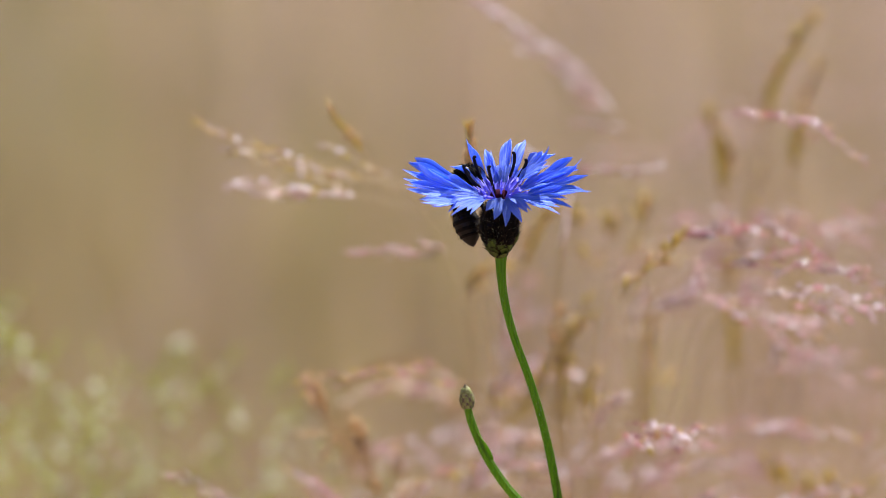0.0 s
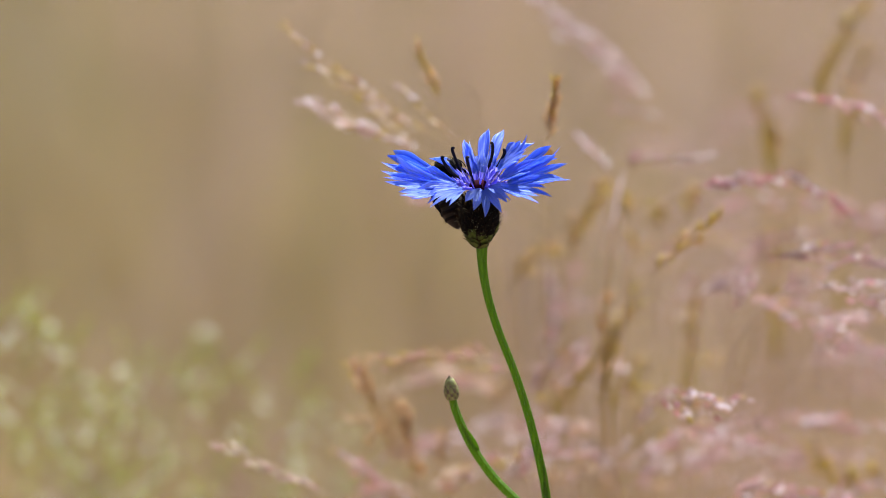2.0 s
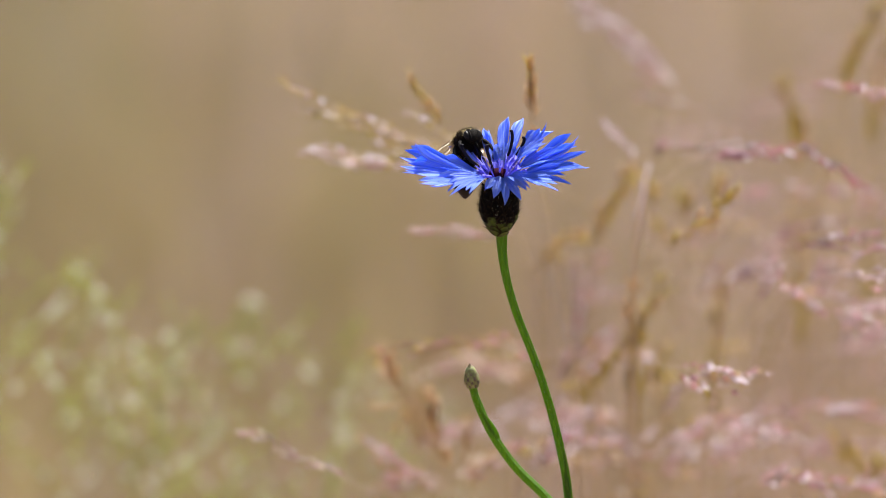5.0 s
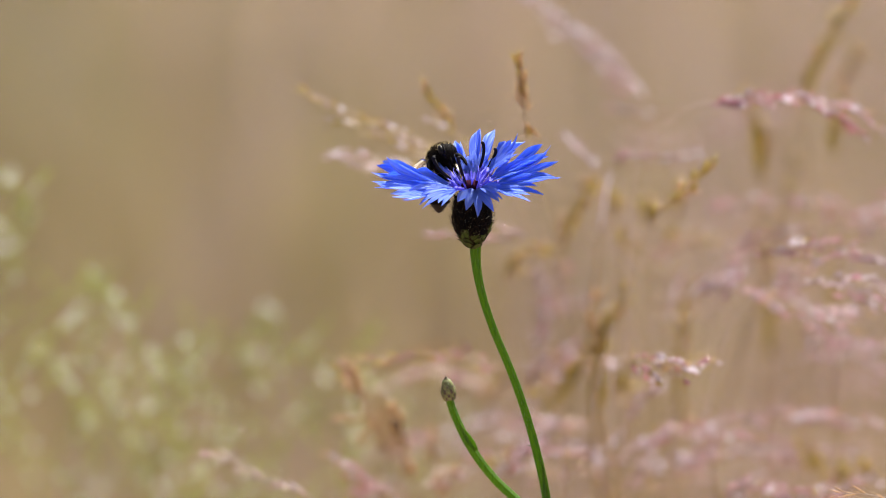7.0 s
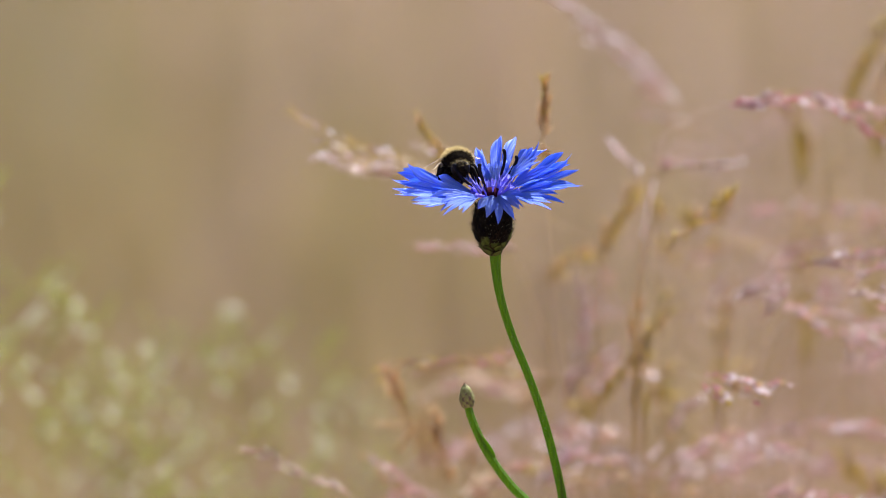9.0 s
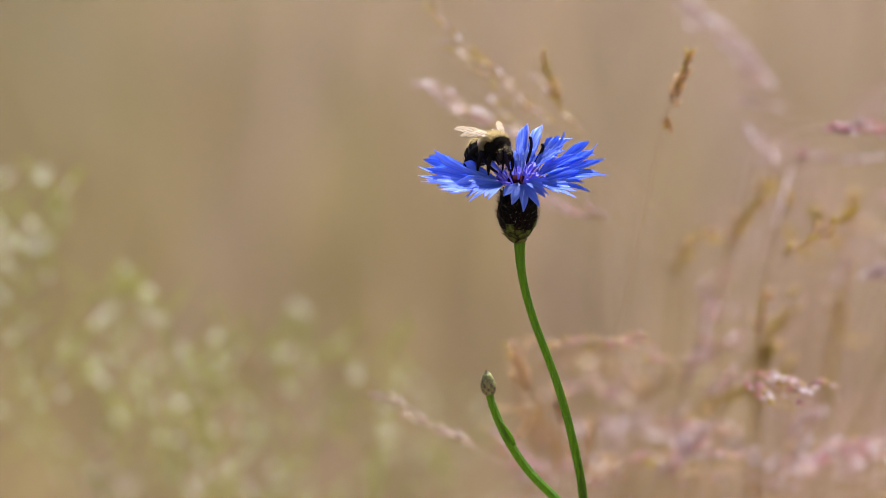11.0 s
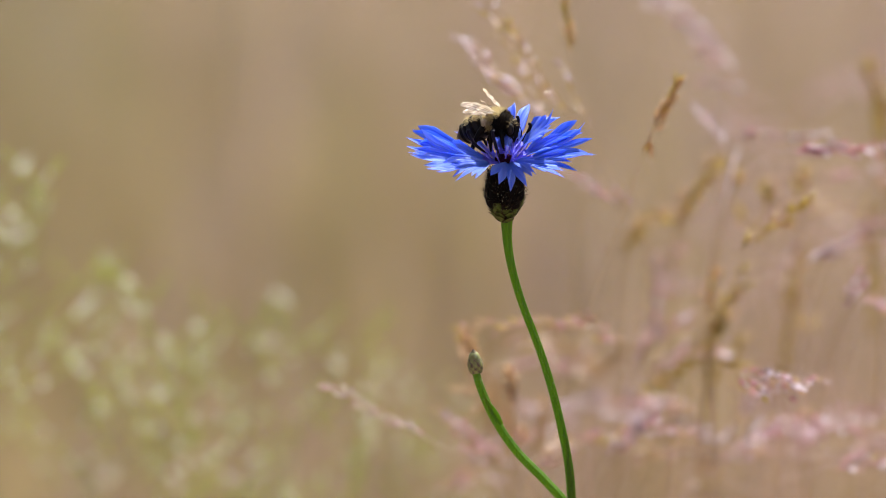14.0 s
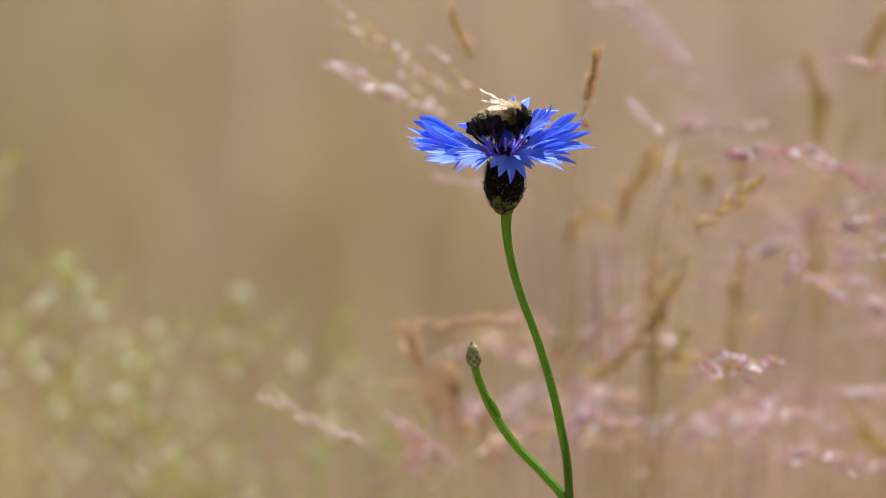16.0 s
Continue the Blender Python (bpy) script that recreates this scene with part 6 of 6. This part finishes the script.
def motions():
    # the cornflower leans about a point on its stem
    walk(cornflower, [(t, pose(x, 0.004, z, 0, a, 0)) for t, x, z, a in (
        (0, 0.02284, -0.00018, 1.21), (0.5, 0.03202, 0.00008, -0.34), (1, 0.03524, 0.00023, -0.88), (1.5, 0.03, 0, 0),
        (2, 0.03131, 0.00005, -0.22), (2.5, 0.03655, 0.00029, -1.1), (3, 0.0287, -0.00004, 0.22), (5.5, 0.03363, 0.00015, -0.61),
        (6, 0.03421, 0.00017, -0.71), (6.5, 0.0358, 0.00025, -0.98), (7, 0.03945, 0.00047, -1.59), (7.5, 0.04208, 0.00064, -2.04),
        (8, 0.03841, 0.0004, -1.42), (8.5, 0.03655, 0.00029, -1.1), (9, 0.03598, 0.00026, -1.01), (9.5, 0.03333, 0.00013, -0.56),
        (12, 0.02479, -0.00014, 0.88), (12.5, 0.02154, -0.00019, 1.43), (13, 0.0225, -0.00018, 1.26), (13.5, 0.02644, -0.00011, 0.6),
        (14, 0.02907, -0.00003, 0.16), (14.5, 0.02479, -0.00014, 0.88), (15, 0.02676, -0.0001, 0.55), (15.5, 0.02807, -0.00006, 0.33),
        (16, 0.02676, -0.0001, 0.55),)])
    # the bee climbs from under the petals to the top and crosses the flower
    walk(bee, [(t, pose(*place, *turn)) for t, place, turn in (
        (0, (-0.00444, 0.0075, 0.56668), (0, -52, -48)),
        (1, (-0.01209, 0.0075, 0.56659), (0, -52, -48)),
        (1.5, (-0.00859, 0.0075, 0.56785), (0, -52, -48)),
        (2, (-0.00967, 0.0075, 0.56545), (0, -52, -48)),
        (2.5, (-0.01264, 0.0075, 0.56623), (0, -52, -48)),
        (3, (-0.00779, 0.0075, 0.56737), (0, -52, -48)),
        (4.2, (-0.00909, 0.007, 0.56861), (0, -50, -58)),
        (5.5, (-0.01027, 0.0065, 0.57044), (0, -50, -66)),
        (6, (-0.01063, 0.0065, 0.57013), (0, -50, -66)),
        (6.5, (-0.01161, 0.0065, 0.56894), (0, -50, -66)),
        (7, (-0.01386, 0.0065, 0.56897), (0, -50, -66)),
        (7.5, (-0.01548, 0.0065, 0.56823), (0, -50, -66)),
        (8, (-0.01402, 0.0065, 0.56931), (0, -50, -66)),
        (8.5, (-0.0126, 0.004, 0.57031), (2, -36, -76)),
        (9, (-0.01279, 0.003, 0.57084), (5, 4, -80)),
        (9.5, (-0.01169, 0.002, 0.57045), (-0.8, 18.3, -82.4)),
        (10.7, (-0.00688, 0.001, 0.57238), (0, 15.2, -49.4)),
        (12, (-0.0008, 0, 0.57213), (-6.1, 19.2, -54.5)),
        (12.5, (0.00148, 0, 0.57117), (-8.7, 29.1, -68.2)),
        (13, (-0.00018, 0, 0.57086), (-5.9, 25.8, -65)),
        (13.5, (-0.00261, 0, 0.57097), (-3.8, 17.5, -51.8)),
        (14, (-0.00157, 0.002, 0.57287), (2.6, 4.7, -25.5)),
        (14.5, (0.00128, 0.003, 0.57336), (0, 0, -14.6)),
        (15, (0.00033, 0.003, 0.57273), (0, -1.2, -8.8)),
        (15.5, (0.0016, 0.003, 0.57239), (-2.9, 1.2, -3)),
        (16, (0.0037, 0.004, 0.5722), (-2.8, 4.7, 7.1)),)])
    # the petals under it give way to its weight
    for floret, rest in PRESSED:
        walk(floret, [(t, rest @ pose(0, 0, 0, 0, a, 0)) for t, a in ((0, 0), (3, 0), (5, 5), (7, 6), (9.5, 7), (12.5, 8), (13.5, 6), (14.3, 0), (16, 0))])
    for floret, rest in PUSHED:
        walk(floret, [(t, rest @ pose(0, 0, 0, 0, a, 0)) for t, a in ((0, 0), (0.3, 3), (1.2, 42), (8, 46), (16, 42))])
    # its abdomen is stretched out while it clings behind the petals and curls under while it feeds
    walk(abdomen, [(t, pose(x, 0, z, 0, a, 0)) for t, x, z, a in ((0, -0.0048, -0.0030, -62), (0.7, -0.0046, -0.0028, -62), (1.2, -0.0022, -0.0024, -64), (3, -0.0022, -0.0022, -62), (5.5, -0.0034, -0.0008, -42), (8, -0.0034, -0.0008, -42), (9.5, -0.0016, 0, -55), (12, -0.0016, 0, -50), (13.5, -0.0016, 0, -50), (14.2, -0.0018, 0, -30), (16, -0.0018, 0, -26))])
    # its wings lie folded at first and are raised later
    for wing, root in WINGS:
        far = 1 if root[1] > 0 else 0
        walk(wing, [(t, Matrix.Translation(root) @ pose(0, 0, 0, far * r, a - far * r * 0.25, 0) @ Matrix.Translation(-Vector(root))) for t, a, r in (
            (0, -20, 0), (5.5, -24, 0), (8.5, -52, 0), (9.2, -62, 0), (9.7, -60, 0), (11.8, -6, 0), (13, 0, 0), (13.6, -3, 0), (14.5, -6, 34),
            (16, -10, 38))])
    walk(leaning_panicle, [(t, pose(x, 0.115, z, 0, a, 0)) for t, x, z, a in (
        (0, 0.1876, 0.0334, -17), (0.5, 0.1189, 0.0142, -9), (1, 0.0565, 0.001, -2), (1.5, 0.0417, 0, 0), (2, 0.0339, 0.0006, 1),
        (2.5, 0.0314, 0.0003, 1), (3, 0.0232, -0.0012, 2), (5.5, 0.1844, 0.0245, -15), (6, 0.0505, -0.0014, 0), (6.5, 0.1321, 0.0106, -8),
        (7, 0.1821, 0.0254, -14), (7.5, 0.2219, 0.0401, -20), (8, 0.211, 0.0288, -18), (8.5, 0.2108, 0.0291, -18), (9, 0.1575, 0.014, -12),
        (9.5, 0.1079, -0.0041, -5), (12, -0.0995, 0.01, 18), (12.5, -0.1463, 0.0251, 24), (13, -0.1203, 0.0158, 21), (13.5, -0.0973, 0.0075, 18),
        (14, -0.1369, 0.0178, 22), (14.5, -0.0752, 0.0038, 15), (15, 0.0065, -0.0012, 5), (15.5, 0.021, 0.0001, 3), (16, 0.0292, 0.0011, 2),)])
    walk(second_panicle, [(t, pose(x, 0.12, z, 0, a, 0)) for t, x, z, a in (
        (0, 0.1821, 0.0331, -17), (0.5, 0.1143, 0.0139, -9), (1, 0.0526, 0.001, -2), (1.5, 0.0377, 0, 0), (2, 0.0302, 0.0008, 1),
        (2.5, 0.0272, 0.0005, 1), (3, 0.0191, -0.0009, 2), (5.5, 0.1773, 0.0233, -15), (6, 0.0466, -0.0014, 0), (6.5, 0.1267, 0.0106, -8),
        (7, 0.1759, 0.0252, -14), (7.5, 0.2151, 0.0452, -20), (8, 0.2039, 0.0342, -18), (8.5, 0.2037, 0.0344, -18), (9, 0.1511, 0.0196, -12),
        (9.5, 0.1012, -0.0042, -5), (12, -0.1055, 0.012, 18), (12.5, -0.1509, 0.0274, 24), (13, -0.1252, 0.0181, 21), (13.5, -0.1026, 0.0094, 18),
        (14, -0.1408, 0.0203, 22), (14.5, -0.0808, 0.0062, 15), (15, 0.0012, -0.001, 5), (15.5, 0.0161, -0.0005, 3), (16, 0.0244, 0.0004, 2),)])
    walk(third_panicle, [(t, pose(x, 0.12, z, 0, a, 0)) for t, x, z, a in (
        (0, 0.1383, 0.0219, -11.9), (0.5, 0.0924, 0.0137, -6.3), (1, 0.0522, 0.0071, -1.4), (1.5, 0.0436, 0.0062, 0), (2, 0.0392, 0.0074, 0.7),
        (2.5, 0.0365, 0.0071, 0.7), (3, 0.0315, 0.006, 1.4), (5.5, 0.1355, 0.015, -10.5), (6, 0.0488, 0.0049, 0), (6.5, 0.1024, 0.0103, -5.6),
        (7, 0.1353, 0.0171, -9.8), (7.5, 0.1606, 0.023, -14), (8, 0.1533, 0.0178, -12.6), (8.5, 0.1531, 0.0188, -12.6), (9, 0.1178, 0.0125, -8.4),
        (9.5, 0.0862, 0.0033, -3.5), (12, -0.0437, 0.0113, 12.6), (12.5, -0.0724, 0.0173, 16.8), (13, -0.055, 0.0126, 14.7), (13.5, -0.041, 0.0084, 12.6),
        (14, -0.067, 0.0124, 15.4), (14.5, -0.0277, 0.0057, 10.5), (15, 0.0225, 0.0032, 3.5), (15.5, 0.0311, 0.0039, 2.1), (16, 0.0361, 0.004, 1.4),)])
    walk(brown_sprig, [(t, pose(x, 0.11, z, 0, a, 0)) for t, x, z, a in (
        (0, 0.1507, 0.0174, -13.6), (0.5, 0.0955, 0.0074, -7.2), (1, 0.0465, 0.0003, -1.6), (1.5, 0.0357, -0.0007, 0), (2, 0.0301, 0.0007, 0.8),
        (2.5, 0.0277, 0.0003, 0.8), (3, 0.0215, -0.0005, 1.6), (5.5, 0.1485, 0.0114, -12), (6, 0.0433, -0.0018, 0), (6.5, 0.1087, 0.0038, -6.4),
        (7, 0.147, 0.0125, -11.2), (7.5, 0.1778, 0.0185, -16), (8, 0.1697, 0.0103, -14.4), (8.5, 0.1695, 0.0106, -14.4), (9, 0.1272, 0.0015, -9.6),
        (9.5, 0.0888, -0.0094, -4), (12, -0.0757, 0.0112, 14.4), (12.5, -0.1138, 0.0224, 19.2), (13, -0.0917, 0.0157, 16.8), (13.5, -0.0741, 0.0093, 14.4),
        (14, -0.1062, 0.0179, 17.6), (14.5, -0.0597, 0.0086, 12), (15, 0.0074, 0.001, 4), (15.5, 0.0209, 0.0004, 2.4), (16, 0.0275, 0.0008, 1.6),)])
    walk(brown_spike, [(t, pose(x, 0.07, z, 0, a, 0)) for t, x, z, a in (
        (0, 0.0625, -0.001, -6), (0.5, 0.0323, -0.0008, -2), (1, 0.0163, -0.0014, 0), (1.5, 0.02, 0.0007, 0), (2, 0.0034, 0.0039, 2),
        (2.5, -0.0008, 0.0028, 2), (3, -0.019, 0.005, 4), (5.5, 0.1094, 0.0132, -10), (6, -0.0042, 0.0072, 3), (6.5, 0.0417, 0.0083, -2),
        (7, 0.139, 0.0249, -13), (7.5, 0.1799, 0.0389, -19), (8, 0.0846, 0.0113, -8), (8.5, 0.1207, 0.0153, -12), (9, 0.0542, 0.0072, -4),
        (9.5, -0.0496, 0.0131, 8), (12, -0.1223, 0.0336, 18), (12.5, -0.1549, 0.0399, 22), (13, -0.1399, 0.0322, 20), (13.5, -0.1456, 0.0309, 20),
        (14, -0.1473, 0.0299, 20), (14.5, -0.1148, 0.0188, 16), (15, -0.0478, 0.0008, 8), (15.5, -0.0204, -0.0013, 5), (16, -0.0295, 0.0051, 6),)])
    walk(olive_sprig, [(t, pose(x, 0.085, z, 0, a, 0)) for t, x, z, a in (
        (0, 0.0506, -0.0005, -3), (0.5, 0.0404, 0.0001, -1.7), (1, 0.0319, -0.0006, -0.4), (1.5, 0.0311, 0.0001, 0), (2, 0.0362, 0.0021, -0.6),
        (2.5, 0.0317, 0.0022, -0.4), (3, 0.0292, 0.0034, 0.1), (5.5, 0.0238, 0.0066, 0.4), (6, 0.0085, 0.0093, 2.9), (6.5, 0.0137, 0.011, 2.3),
        (7, 0.0348, 0.0146, -1), (7.5, 0.0523, 0.0162, -4.4), (8, 0.037, 0.0155, -2), (8.5, 0.0391, 0.0136, -2.4), (9, 0.024, 0.0099, 0.4),
        (9.5, -0.0055, 0.0124, 5), (12, -0.0238, 0.0101, 8.8), (12.5, -0.0234, 0.0074, 8.9), (13, -0.0124, 0.0068, 7.6), (13.5, -0.0039, 0.0058, 6),
        (14, -0.0044, 0.0052, 5.7), (14.5, 0.004, 0.0034, 4.5), (15, 0.0139, 0.0041, 2.8), (15.5, 0.016, 0.0042, 2.5), (16, 0.0164, 0.0044, 2.3),)])
    walk(rosy_panicle, [(t, pose(x, 0.105, z, 0, a, 0)) for t, x, z, a in (
        (0, 0.04, -0.0076, -1.6), (0.5, 0.0338, -0.0035, -0.8), (1, 0.0301, -0.0015, 0), (1.5, 0.0314, -0.0004, 0), (2, 0.0354, 0.0029, -0.6),
        (2.5, 0.0322, 0.0038, -0.6), (3, 0.0307, 0.004, -0.2), (5.5, 0.027, 0.0103, -0.2), (6, 0.0211, 0.0168, 1.1), (6.5, 0.0257, 0.0192, 0.4),
        (7, 0.0301, 0.0235, -0.2), (7.5, 0.0311, 0.0191, -1), (8, 0.0276, 0.0214, -0.5), (8.5, 0.0264, 0.024, -0.2), (9, 0.024, 0.0257, 0.6),
        (9.5, 0.0145, 0.0264, 2.2), (12, 0.0051, 0.0136, 5.6), (12.5, 0.0056, 0.0106, 5.9), (13, 0.0122, 0.0097, 5), (13.5, 0.0145, 0.0094, 4.2),
        (14, 0.0153, 0.008, 3.5), (14.5, 0.0216, 0.0043, 2.2), (15, 0.0262, 0.0019, 1.1), (15.5, 0.0285, 0.0023, 0.5), (16, 0.029, 0.0023, 0.2),)])
    walk(pink_cluster, [(t, pose(x, 0.062, z, 0, a, 0)) for t, x, z, a in (
        (0, 0.0132, -0.0036, -1.5), (0.5, 0.0093, -0.0008, -0.9), (1, 0.0075, -0.0003, -0.3), (1.5, 0.0084, 0, 0), (2, 0.0101, 0.0025, -0.1),
        (2.5, 0.007, 0.0029, -0.1), (3, 0.0067, 0.0042, 0.2), (5.5, 0.0023, 0.0083, 0.5), (6, -0.0006, 0.0121, 1.9), (6.5, 0.0028, 0.0126, 0.9),
        (7, 0.0083, 0.0104, -1.2), (7.5, 0.0083, 0.009, -2.3), (8, 0.0051, 0.0099, -1.3), (8.5, 0.0048, 0.0109, -1.2), (9, 0.0015, 0.0094, 1.3),
        (9.5, -0.0036, 0.0097, 2.4), (12, -0.0029, 0.0074, 3.6), (12.5, -0.0024, 0.0069, 4.1), (13, 0.0026, 0.0062, 3.1), (13.5, 0.0025, 0.0058, 2.9),
        (14, 0.0011, 0.0038, 2.6), (14.5, 0.0041, 0.0038, 1.7), (15, 0.006, 0.0035, 0.9), (15.5, 0.006, 0.0054, 0.8), (16, 0.0053, 0.005, 1),)])
    walk(awned_tip, [(t, pose(x, 0, z, 0, a, 0)) for t, x, z, a in (
        (0, 0.1213, -0.0115, 0), (5.5, 0.114, -0.0061, 0), (6, 0.1018, -0.0063, 2), (6.5, 0.1123, -0.0008, 0), (7, 0.1078, 0.0044, 0),
        (7.5, 0.1085, 0.0025, 0), (8, 0.1138, -0.0027, 0), (9.5, 0.122, -0.0081, 0), (16, 0.1367, -0.0153, 0),)])
    for thing, stiff in SWAYING:
        sway(thing, BREEZE, stiff)
    for thing, stiff in HERBS:
        sway(thing, HERB_BREEZE, stiff, HERB_STOOP)


motions()
